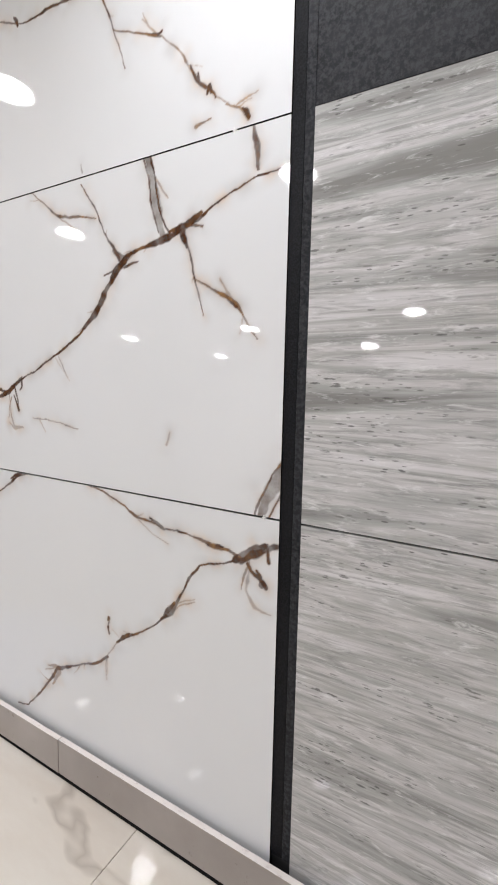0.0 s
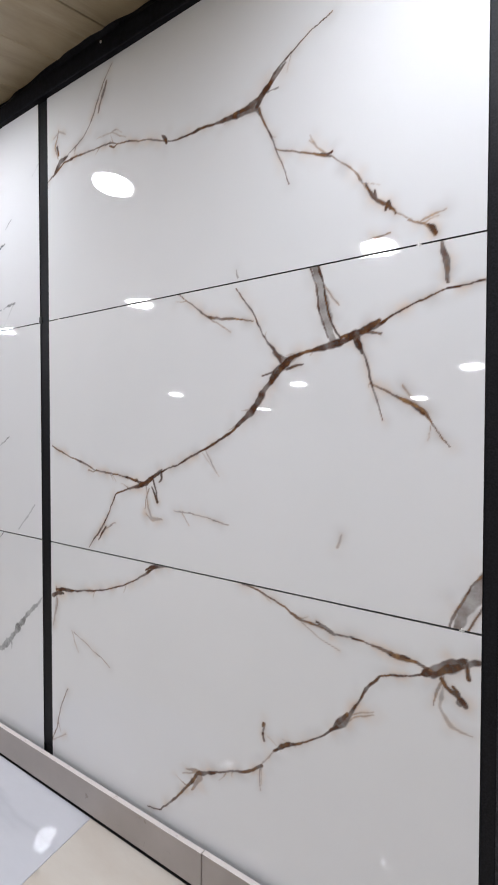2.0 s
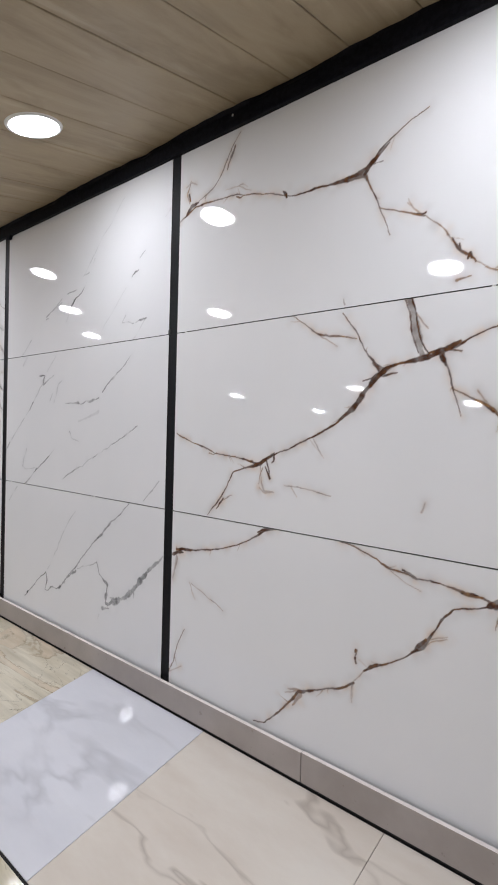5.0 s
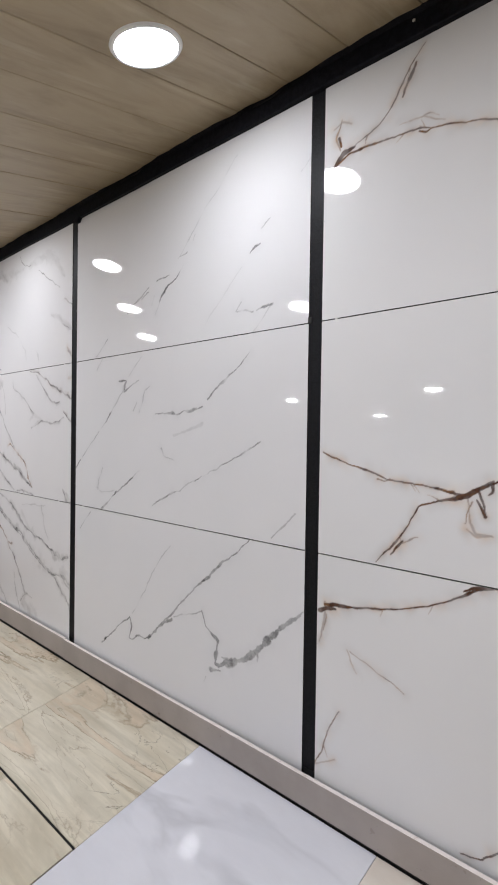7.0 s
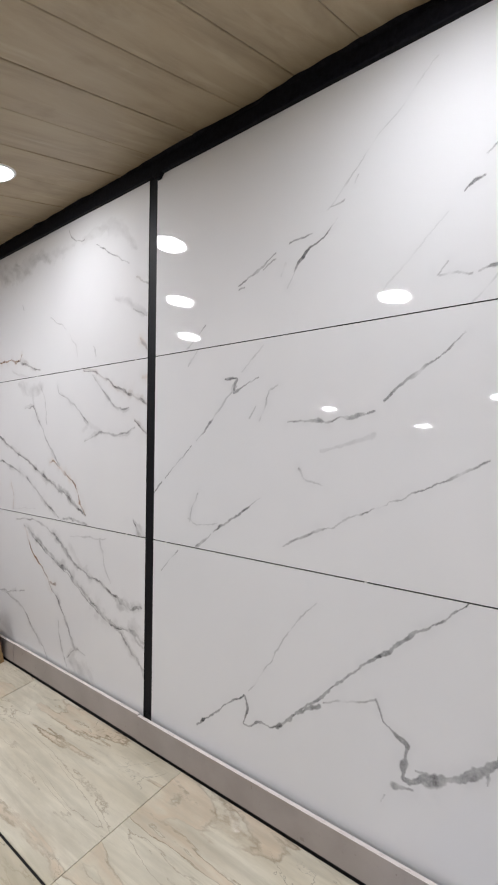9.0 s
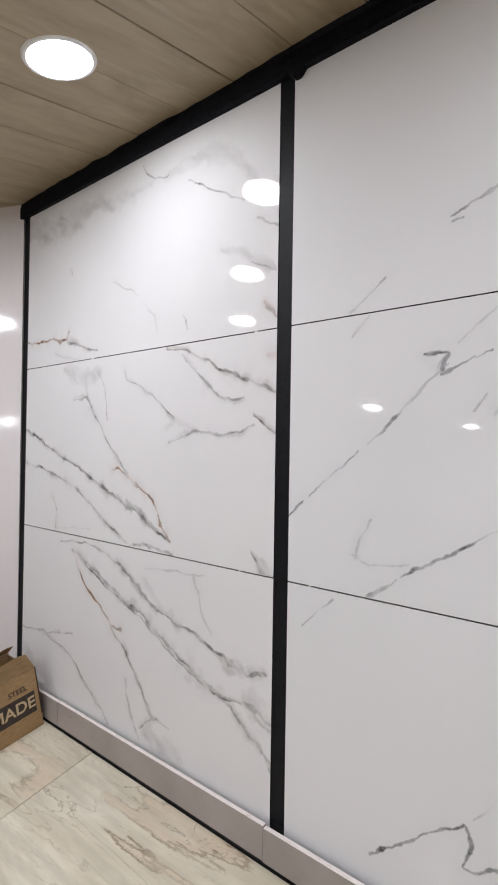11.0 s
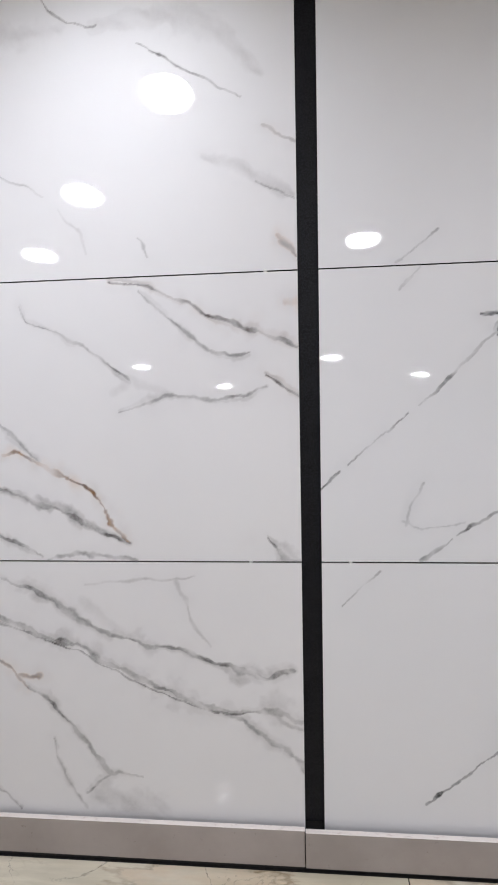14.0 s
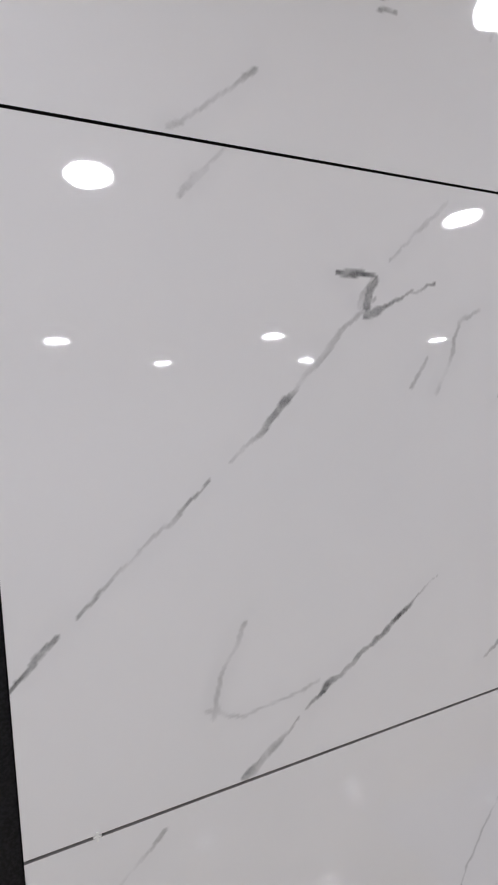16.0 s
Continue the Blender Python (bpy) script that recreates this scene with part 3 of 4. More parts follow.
vein("A", 1, [(1.406, 1.696), (1.411, 1.658), (1.416, 1.606)], (4, 17, 5), 0.85, 1, 0.5, 0.4)
vein("A", 1, [(0.993, 1.498), (1.015, 1.480), (1.032, 1.481)], (8, 18, 8), 0.8, 0.75, 0.4, 0.4)
vein("A", 1, [(0.985, 1.434), (1.005, 1.452), (1.030, 1.470), (1.059, 1.485)], (12, 22, 20, 9), 0.95, 1, 0.6, 0.35)
vein("A", 1, [(0.958, 1.445), (0.985, 1.449), (1.008, 1.455)], (3, 5, 6), 0.85, 1, 0.3, 0.5)
vein("A", 1, [(1.030, 1.454), (1.055, 1.463), (1.080, 1.466)], (6, 6, 2), 0.85, 1, 0.3, 0.5)
vein("A", 1, [(1.183, 1.521), (1.222, 1.523), (1.247, 1.531), (1.272, 1.546)], (8, 22, 18, 8), 0.95, 1, 0.6, 0.35)
vein("A", 1, [(1.218, 1.513), (1.228, 1.497), (1.234, 1.478)], (16, 12, 5), 0.85, 0.8, 0.4, 0.4)
vein("A", 1, [(1.244, 1.523), (1.263, 1.517), (1.279, 1.518)], (5, 4, 2), 0.8, 1, 0.3, 0.5)
vein("A", 1, [(1.324, 1.403), (1.341, 1.375), (1.357, 1.353)], (2, 4, 6), 0.7, 1.8, 0.5, 0.6)
vein("A", 1, [(1.341, 1.363), (1.358, 1.350), (1.369, 1.339)], (6, 13, 6), 0.92, 1, 0.5, 0.4)
vein("A", 1, [(0.491, 1.125), (0.529, 1.140), (0.557, 1.158), (0.596, 1.182)], (8, 20, 17, 8), 0.95, 1, 0.6, 0.35)
vein("A", 1, [(0.592, 1.179), (0.594, 1.156), (0.584, 1.146)], (9, 10, 4), 0.92, 1, 0.4, 0.45)
vein("A", 1, [(0.553, 1.128), (0.565, 1.109), (0.576, 1.085)], (6, 8, 11), 0.92, 1, 0.4, 0.45)
vein("A", 1, [(0.541, 1.121), (0.528, 1.090), (0.524, 1.060)], (6, 4, 2), 0.7, 1.4, 0.4, 0.6)
vein("A", 1, [(0.528, 1.044), (0.549, 1.029), (0.598, 1.032)], (4, 10, 4), 0.5, 1.5, 0.6, 0.9)
vein("A", 1, [(0.452, 1.151), (0.482, 1.143), (0.512, 1.136)], (4, 11, 7), 0.9, 1, 0.5, 0.45)
vein("A", 1, [(0.246, 1.165), (0.275, 1.159), (0.292, 1.171)], (4, 6, 3), 0.7, 1.3, 0.4, 0.6)
vein("A", 1, [(0.299, 0.937), (0.318, 0.964), (0.339, 0.983)], (5, 13, 5), 0.88, 1, 0.5, 0.45)
vein("A", 1, [(0.325, 0.971), (0.357, 0.988), (0.385, 1.001)], (4, 4, 2), 0.6, 1.5, 0.3, 0.7)
vein("A", 0, [(0.037, 0.699), (0.065, 0.713), (0.100, 0.714)], (18, 20, 8), 0.92, 1, 0.6, 0.4)
vein("A", 0, [(0.065, 0.690), (0.062, 0.661), (0.054, 0.632)], (7, 6, 2), 0.6, 1.3, 0.4, 0.7)
vein("A", 0, [(0.522, 0.864), (0.549, 0.882), (0.613, 0.892)], (6, 15, 6), 0.92, 0.95, 0.5, 0.4)
vein("A", 0, [(1.119, 0.838), (1.141, 0.831), (1.163, 0.822)], (4, 12, 5), 0.75, 0.8, 0.5, 0.5)
vein("A", 0, [(1.302, 0.802), (1.330, 0.804), (1.353, 0.802)], (5, 14, 6), 0.92, 1, 0.5, 0.4)
vein("A", 0, [(1.376, 0.782), (1.403, 0.800), (1.431, 0.820), (1.457, 0.833)], (10, 24, 28, 20), 0.92, 0.95, 0.7, 0.35)
vein("A", 0, [(1.436, 0.773), (1.446, 0.759), (1.448, 0.743)], (7, 12, 13), 0.9, 1, 0.5, 0.5)
vein("A", 0, [(1.414, 0.786), (1.408, 0.758), (1.399, 0.721)], (8, 5, 2), 0.7, 1.3, 0.4, 0.6)
vein("A", 0, [(1.170, 0.595), (1.183, 0.617), (1.199, 0.635)], (8, 17, 8), 0.9, 1, 0.5, 0.4)
vein("A", 0, [(1.201, 0.633), (1.232, 0.651), (1.265, 0.664)], (6, 4, 2), 0.55, 1.6, 0.4, 0.7)
vein("A", 0, [(0.962, 0.538), (0.962, 0.526)], (8, 7), 0.9, 1, 0.5, 0.5)
vein("A", 0, [(0.965, 0.510), (0.968, 0.490)], (5, 6), 0.85, 1, 0.4, 0.5)
vein("A", 0, [(1.001, 0.477), (1.016, 0.494), (1.040, 0.510), (1.060, 0.517)], (6, 10, 9, 5), 0.9, 1, 0.5, 0.4)
vein("A", 0, [(0.979, 0.505), (0.998, 0.495), (1.017, 0.482)], (3, 4, 3), 0.3, 1.9, 0.3, 0.8)
vein("A", 0, [(0.691, 0.306), (0.732, 0.316), (0.751, 0.308), (0.714, 0.254)], (5, 16, 20, 8), 0.62, 1.35, 0.6, 0.5)
vein("A", 0, [(0.894, 0.379), (0.919, 0.393), (0.938, 0.402)], (5, 10, 6), 0.9, 1, 0.5, 0.4)
vein("A", 0, [(0.956, 0.420), (0.954, 0.390), (0.956, 0.352)], (3, 5, 2), 0.6, 1.2, 0.3, 0.6)
vein("A", 1, [(0.754, 1.243), (0.790, 1.205), (0.816, 1.175)], (4, 3, 1), 0.3, 1.2, 0.3, 0.9)
vein("A", 2, [(0.882, 1.708), (0.877, 1.728)], (7, 2), 0.6, 0.4, 0.3, 0.7)
vein("B", 2, [(-0.390, 2.415), (-0.489, 2.317), (-0.574, 2.258), (-0.641, 2.187), (-0.712, 2.112), (-0.749, 2.083)], (2, 4, 3, 2,), .22, 0, .1, .9)
vein("B", 2, [(-0.636, 2.161), (-0.648, 2.141)], (4, 3,), .5, 0, .1, .7)
vein("B", 2, [(-0.688, 2.096), (-0.737, 2.090)], (4, 2,), .45, 0, .1, .7)
vein("B", 2, [(-0.711, 2.044), (-0.761, 1.997), (-0.818, 1.977), (-0.866, 1.930), (-0.907, 1.859)], (2, 7, 11, 7, 4,), .75, 0, .2, .5)
vein("B", 2, [(-0.808, 2.023), (-0.853, 2.015), (-0.900, 2.010)], (3, 7, 4,), .6, 0, .1, .6)
vein("B", 2, [(-0.960, 1.966), (-0.987, 1.959), (-1.017, 1.948)], (3, 6, 3,), .5, 0, .1, .6)
vein("B", 2, [(-1.111, 1.900), (-1.137, 1.893)], (4, 3,), .4, 0, .1, .7)
vein("B", 2, [(-0.917, 1.944), (-0.936, 1.902)], (12, 8,), .3, 0, .2, 1)
vein("B", 2, [(-0.212, 2.117), (-0.236, 2.100), (-0.253, 2.086)], (3, 5, 3,), .4, 0, .15, .7)
vein("B", 2, [(-0.261, 2.032), (-0.287, 2.027), (-0.313, 2.007)], (3, 9, 3,), .6, 0, .2, .6)
vein("B", 2, [(-0.026, 2.277), (-0.047, 2.260), (-0.068, 2.240)], (2, 3, 2,), .35, 0, .1, .8)
vein("B", 2, [(-0.193, 1.794), (-0.242, 1.785), (-0.276, 1.779)], (4, 7, 3,), .6, 0, .15, .6)
vein("B", 2, [(-0.294, 1.779), (-0.329, 1.791), (-0.385, 1.793), (-0.357, 1.825)], (4, 6, 4,), .4, 0, .2, .8)
vein("B", 2, [(-0.201, 1.790), (-0.250, 1.738), (-0.293, 1.696)], (2, 3, 2,), .25, 0, .1, .9)
vein("B", 2, [(-0.358, 1.961), (-0.444, 1.878), (-0.591, 1.743)], (2, 3, 2,), .12, 0, .1, 1)
vein("B", 1, [(-0.307, 1.619), (-0.355, 1.579), (-0.393, 1.549), (-0.441, 1.523), (-0.492, 1.491), (-0.545, 1.447)], (3, 6, 10, 7,), .65, 0, .2, .55)
vein("B", 1, [(-0.577, 1.416), (-0.646, 1.399), (-0.694, 1.406), (-0.743, 1.388), (-0.821, 1.393), (-0.903, 1.391)], (4, 12, 6, 9, 5, 3,), .55, 0, .25, .7)
vein("B", 1, [(-1.201, 1.561), (-1.140, 1.557), (-1.159, 1.518)], (6, 13, 12,), .85, 0, .3, .6)
vein("B", 1, [(-1.159, 1.509), (-1.101, 1.532), (-1.038, 1.555)], (7, 5, 2,), .7, 0, .15, .6)
vein("B", 1, [(-0.947, 1.523), (-0.988, 1.504), (-1.000, 1.461), (-1.030, 1.401)], (4, 8, 6, 3,), .5, 0, .2, .7)
vein("B", 1, [(-1.052, 1.452), (-1.077, 1.409)], (4, 3,), .4, 0, .1, .7)
vein("B", 1, [(-0.852, 1.234), (-0.832, 1.200), (-0.759, 1.178)], (6, 5, 4,), .5, 0, .2, .7)
vein("B", 1, [(-0.247, 1.273), (-0.316, 1.237), (-0.343, 1.224), (-0.419, 1.191), (-0.500, 1.150), (-0.586, 1.114), (-0.679, 1.073), (-0.715, 1.044), (-0.765, 1.034), (-0.831, 1.007), (-0.919, 0.960)], (2, 8, 4, 3, 3, 7, 4, 8, 6, 2,), .7, 0, .2, .5)
vein("B", 1, [(-1.407, 1.012), (-1.357, 0.988), (-1.237, 1.005)], (5, 3, 3,), .3, 0, .15, .8)
vein("B", 1, [(-0.577, 1.342), (-0.768, 1.293)], (16, 10,), .15, 0, .1, 1)
vein("B", 1, [(-0.073, 1.022), (-0.125, 0.968), (-0.186, 0.918)], (2, 5, 3,), .35, 0, .1, .8)
vein("B", 0, [(-0.292, 0.892), (-0.359, 0.834), (-0.445, 0.774), (-0.496, 0.732), (-0.571, 0.667), (-0.662, 0.586), (-0.760, 0.489), (-0.852, 0.409), (-0.936, 0.328)], (3, 6, 13, 10, 6, 8, 7, 9, 12,), .62, 0, .25, .5)
vein("B", 0, [(-0.922, 0.344), (-0.965, 0.314), (-1.019, 0.315), (-1.056, 0.287), (-1.095, 0.285), (-1.073, 0.347), (-1.089, 0.391), (-1.154, 0.344), (-1.222, 0.287), (-1.337, 0.192)], (12, 7, 8, 6, 9, 6, 4, 6, 5, 9,), .7, 0, .2, .5)
vein("B", 0, [(-0.852, 0.409), (-0.799, 0.442), (-0.763, 0.458)], (12, 20, 14,), .6, 0, .2, .7)
vein("B", 0, [(-0.747, 0.477), (-0.650, 0.511), (-0.563, 0.544)], (3, 4, 7,), .5, 0, .15, .6)
vein("B", 0, [(-0.563, 0.544), (-0.548, 0.512), (-0.537, 0.485), (-0.494, 0.463), (-0.461, 0.449), (-0.473, 0.391)], (8, 6, 8, 13, 9, 11,), .72, 0, .25, .5)
vein("B", 0, [(-0.473, 0.400), (-0.476, 0.345), (-0.442, 0.350), (-0.355, 0.399), (-0.283, 0.434), (-0.241, 0.477), (-0.200, 0.520), (-0.152, 0.569), (-0.107, 0.611), (-0.026, 0.671)], (24, 30, 34, 26, 20, 22, 16, 16, 12, 6,), .6, 0, .3, .45)
vein("B", 0, [(-0.436, 0.384), (-0.355, 0.394), (-0.266, 0.458)], (6, 7, 8,), .75, 0, .1, .5)
vein("B", 0, [(-0.503, 0.316), (-0.448, 0.327)], (20, 10,), .5, 0, .2, .7)
vein("B", 0, [(-0.776, 0.793), (-0.855, 0.716), (-0.924, 0.617), (-0.997, 0.502), (-1.070, 0.408)], (2, 3, 4, 2,), .35, 0, .1, .8)
vein("B", 0, [(-0.246, 0.466), (-0.244, 0.431)], (7, 3,), .6, 0, .1, .6)
vein("B", 0, [(-0.531, 0.277), (-0.539, 0.252)], (4, 2,), .4, 0, .1, .7)
vein("B", 1, [(-1.013, 1.670), (-1.062, 1.629), (-1.114, 1.584)], (3, 7, 3,), .6, 0, .15, .6)
vein("B", 1, [(-1.141, 1.531), (-1.223, 1.462), (-1.280, 1.401), (-1.319, 1.360), (-1.362, 1.326)], (2, 6, 8, 6, 3,), .55, 0, .15, .6)
vein("B", 1, [(-1.389, 1.304), (-1.431, 1.269), (-1.518, 1.200), (-1.548, 1.167)], (2, 4, 4, 2,), .55, 0, .15, .6)
vein("B", 1, [(-1.573, 1.147), (-1.597, 1.128), (-1.628, 1.100)], (3, 7, 3,), .7, 0, .15, .6)
vein("B", 1, [(-1.024, 1.118), (-1.114, 1.058), (-1.206, 1.001), (-1.259, 0.974)], (3, 8, 4,), .65, 0, .15, .6)
vein("B", 1, [(-1.271, 0.959), (-1.312, 0.931), (-1.352, 0.899)], (8, 14, 8,), .5, 0, .1, .7)
vein("C", 2, [(-3.326, 2.419), (-3.014, 2.352), (-2.889, 2.352), (-2.771, 2.382), (-2.661, 2.381), (-2.569, 2.336)], (60, 90, 70, 60, 40,), .3, .1, .2, 1)
vein("C", 2, [(-2.982, 2.408), (-2.874, 2.338), (-2.743, 2.384), (-2.634, 2.380)], (12, 20, 10,), .35, .1, .2, .9)
vein("C", 2, [(-2.582, 2.349), (-2.434, 2.354), (-2.319, 2.356)], (60, 50, 30,), .18, .1, .1, 1)
vein("C", 2, [(-2.364, 2.447), (-2.342, 2.411), (-2.287, 2.372), (-2.208, 2.365)], (3, 4, 5, 3,), .6, .2, .1, .6)
vein("C", 2, [(-2.212, 2.366), (-2.131, 2.366), (-2.055, 2.374), (-1.963, 2.370), (-1.894, 2.336), (-1.828, 2.268), (-1.772, 2.212)], (30, 45, 55, 40, 20,), .2, .1, .1, 1)
vein("C", 2, [(-2.102, 2.312), (-2.035, 2.270), (-1.945, 2.216), (-1.877, 2.180), (-1.824, 2.148)], (2, 4, 3, 4, 2,), .45, .1, .1, .7)
vein("C", 2, [(-1.771, 2.078), (-1.718, 2.042), (-1.685, 2.024)], (4, 7, 5,), .4, .3, .2, .8)
vein("C", 2, [(-1.927, 2.009), (-1.843, 1.975), (-1.778, 1.938), (-1.687, 1.900)], (16, 24, 30, 24,), .28, .1, .2, 1)
vein("C", 2, [(-1.794, 1.931), (-1.740, 1.911), (-1.684, 1.891)], (3, 5, 3,), .35, .1, .1, .7)
vein("C", 2, [(-1.731, 1.789), (-1.701, 1.757), (-1.686, 1.735)], (5, 14, 6,), .4, .9, .3, .8)
vein("C", 2, [(-2.556, 2.009), (-2.457, 1.963), (-2.382, 1.926)], (2, 4, 2,), .35, .1, .1, .8)
vein("C", 2, [(-2.341, 1.888), (-2.285, 1.826), (-2.270, 1.762)], (4, 6, 3,), .2, .1, .1, 1)
vein("C", 2, [(-2.120, 1.798), (-2.106, 1.780), (-2.090, 1.751)], (3, 4, 2,), .35, .1, .1, .8)
vein("C", 2, [(-2.895, 2.146), (-2.871, 2.107)], (4, 3,), .35, .1, .1, .8)
vein("C", 2, [(-3.273, 1.830), (-3.183, 1.819), (-3.114, 1.820), (-3.031, 1.828), (-2.983, 1.807), (-2.920, 1.804), (-2.889, 1.838)], (6, 10, 5, 12, 6,), .6, 1.5, .3, .6)
vein("C", 2, [(-2.920, 1.804), (-2.800, 1.763), (-2.666, 1.727)], (9, 10, 4,), .5, .3, .2, .7)
vein("C", 2, [(-3.015, 1.751), (-2.874, 1.709), (-2.772, 1.691)], (6, 14, 6,), .3, .2, .2, .9)
vein("C", 1, [(-2.920, 1.663), (-2.757, 1.609), (-2.660, 1.625)], (30, 70, 50,), .28, .1, .1, 1)
vein("C", 1, [(-2.743, 1.612), (-2.738, 1.561), (-2.729, 1.520)], (40, 30, 14,), .35, .1, .1, .9)
vein("C", 1, [(-2.845, 1.512), (-2.800, 1.518), (-2.729, 1.526)], (5, 4, 8,), .5, .1, .1, .7)
vein("C", 1, [(-2.743, 1.527), (-2.688, 1.459), (-2.634, 1.388), (-2.568, 1.320), (-2.493, 1.250), (-2.427, 1.185)], (12, 9, 6, 6, 7, 5,), .6, .1, .2, .6)
vein("C", 1, [(-2.543, 1.205), (-2.500, 1.219), (-2.444, 1.189)], (4, 12, 8,), .6, 1.5, .3, .7)
vein("C", 1, [(-2.444, 1.189), (-2.385, 1.150), (-2.339, 1.130), (-2.283, 1.098), (-2.240, 1.039), (-2.208, 0.990), (-2.173, 0.950)], (5, 10, 6, 12, 5, 6, 5,), .75, 1.4, .4, .5)
vein("C", 1, [(-2.647, 1.624), (-2.607, 1.563), (-2.586, 1.484), (-2.581, 1.422)], (3, 5, 3,), .35, .1, .1, .8)
vein("C", 1, [(-2.469, 1.629), (-2.444, 1.586), (-2.363, 1.548), (-2.284, 1.511), (-2.231, 1.461), (-2.158, 1.420)], (4, 3, 7, 5, 3,), .5, .1, .2, .6)
vein("C", 1, [(-2.188, 1.324), (-2.128, 1.347), (-2.051, 1.366), (-1.977, 1.365), (-1.906, 1.350), (-1.839, 1.368), (-1.771, 1.384)], (3, 8, 6, 9, 4, 3,), .45, .1, .2, .7)
vein("C", 1, [(-2.209, 1.378), (-2.158, 1.419), (-2.041, 1.369)], (14, 20, 10,), .16, .1, .1, 1)
vein("C", 1, [(-2.206, 1.685), (-2.090, 1.664), (-1.978, 1.612), (-1.908, 1.579), (-1.824, 1.547), (-1.760, 1.517), (-1.682, 1.496)], (3, 6, 5, 11, 10, 8,), .5, .4, .25, .6)
vein("C", 1, [(-2.129, 1.651), (-2.051, 1.586), (-1.978, 1.523), (-1.907, 1.484), (-1.856, 1.469), (-1.816, 1.478)], (3, 5, 6, 10, 4,), .45, .1, .2, .7)
vein("C", 1, [(-1.771, 1.417), (-1.729, 1.382), (-1.681, 1.358)], (3, 5, 8,), .5, .4, .2, .6)
vein("C", 1, [(-1.715, 1.616), (-1.683, 1.614)], (14, 20,), .4, 1.4, .3, 1)
vein("C", 1, [(-3.406, 1.428), (-3.184, 1.351), (-3.048, 1.296), (-2.921, 1.244), (-2.786, 1.202), (-2.660, 1.147), (-2.530, 1.100), (-2.432, 1.060), (-2.339, 1.021), (-2.251, 0.973), (-2.171, 0.950)], (10, 8, 9, 7, 12, 10, 9, 6,), .55, .2, .2, .6)
vein("C", 1, [(-2.581, 1.112), (-2.432, 1.069), (-2.316, 1.014), (-2.229, 0.965)], (12, 26, 24, 10,), .35, .1, .2, .8)
vein("C", 1, [(-3.368, 1.239), (-3.185, 1.204), (-3.049, 1.176), (-2.905, 1.139), (-2.801, 1.103), (-2.715, 1.058), (-2.633, 1.014), (-2.581, 0.970), (-2.480, 0.942), (-2.436, 0.900)], (4, 7, 5, 8, 12, 7, 9, 5,), .55, .1, .2, .6)
vein("C", 1, [(-2.420, 0.891), (-2.316, 0.915), (-2.229, 0.900), (-2.150, 0.898)], (6, 12, 10, 8,), .4, .1, .2, .8)
vein("C", 1, [(-3.010, 1.069), (-2.971, 0.985), (-2.978, 0.915)], (3, 6, 5,), .35, .8, .2, .8)
vein("C", 1, [(-2.978, 0.915), (-2.701, 0.938)], (4, 3,), .15, .1, .1, 1)
vein("C", 1, [(-1.776, 0.967), (-1.749, 0.925), (-1.719, 0.900), (-1.684, 0.893)], (2, 9, 12, 5,), .6, .1, .2, .6)
vein("C", 0, [(-2.937, 0.856), (-2.772, 0.869), (-2.633, 0.856), (-2.550, 0.844)], (5, 8, 5,), .4, .1, .2, .8)
vein("C", 0, [(-2.830, 0.820), (-2.715, 0.785), (-2.581, 0.727), (-2.455, 0.672), (-2.338, 0.639), (-2.249, 0.586), (-2.155, 0.538), (-2.066, 0.502), (-1.973, 0.469), (-1.902, 0.449), (-1.835, 0.449), (-1.770, 0.458), (-1.708, 0.425), (-1.675, 0.424)], (9, 18, 14, 13, 12, 15, 16, 20, 18, 22, 14, 10, 18, 16,), .5, .1, .25, .55)
vein("C", 0, [(-2.772, 0.787), (-2.581, 0.711), (-2.338, 0.621), (-2.155, 0.521), (-1.973, 0.453), (-1.835, 0.446)], (3, 5, 4, 5, 4,), .75, .1, .1, .5)
vein("C", 0, [(-2.568, 0.845), (-2.480, 0.810), (-2.396, 0.767), (-2.316, 0.707), (-2.239, 0.677)], (8, 10, 20, 16, 12,), .48, .1, .2, .6)
vein("C", 0, [(-2.316, 0.771), (-2.239, 0.704), (-2.146, 0.653)], (26, 24, 16,), .16, .1, .1, 1)
vein("C", 0, [(-2.239, 0.677), (-2.125, 0.640), (-2.048, 0.632), (-1.955, 0.604), (-1.869, 0.578), (-1.802, 0.556), (-1.706, 0.573)], (10, 12, 8, 12, 9,), .55, .1, .2, .55)
vein("C", 0, [(-1.902, 0.449), (-1.834, 0.407), (-1.770, 0.359), (-1.708, 0.321), (-1.682, 0.274)], (12, 14, 12, 8,), .38, .1, .2, .7)
vein("C", 0, [(-1.786, 0.453), (-1.739, 0.423), (-1.681, 0.401)], (8, 12, 8,), .4, .1, .2, .7)
vein("C", 0, [(-2.821, 0.811), (-2.772, 0.746), (-2.729, 0.682), (-2.674, 0.641), (-2.594, 0.607), (-2.542, 0.549), (-2.504, 0.510)], (4, 5, 9, 6, 9, 5,), .65, 1.4, .3, .6)
vein("C", 0, [(-2.504, 0.515), (-2.431, 0.461), (-2.372, 0.393), (-2.315, 0.317), (-2.259, 0.253)], (7, 8, 12, 14,), .55, .1, .2, .6)
vein("C", 0, [(-2.524, 0.540), (-2.465, 0.549)], (9, 16,), .5, 1.4, .3, .8)
vein("C", 0, [(-2.270, 0.223), (-2.281, 0.174), (-2.227, 0.148), (-2.124, 0.134)], (30, 80, 90, 60,), .3, .1, .1, 1)
vein("C", 0, [(-2.337, 0.186), (-2.238, 0.255), (-2.185, 0.248), (-2.160, 0.242)], (5, 8, 5, 3,), .45, .1, .1, .7)
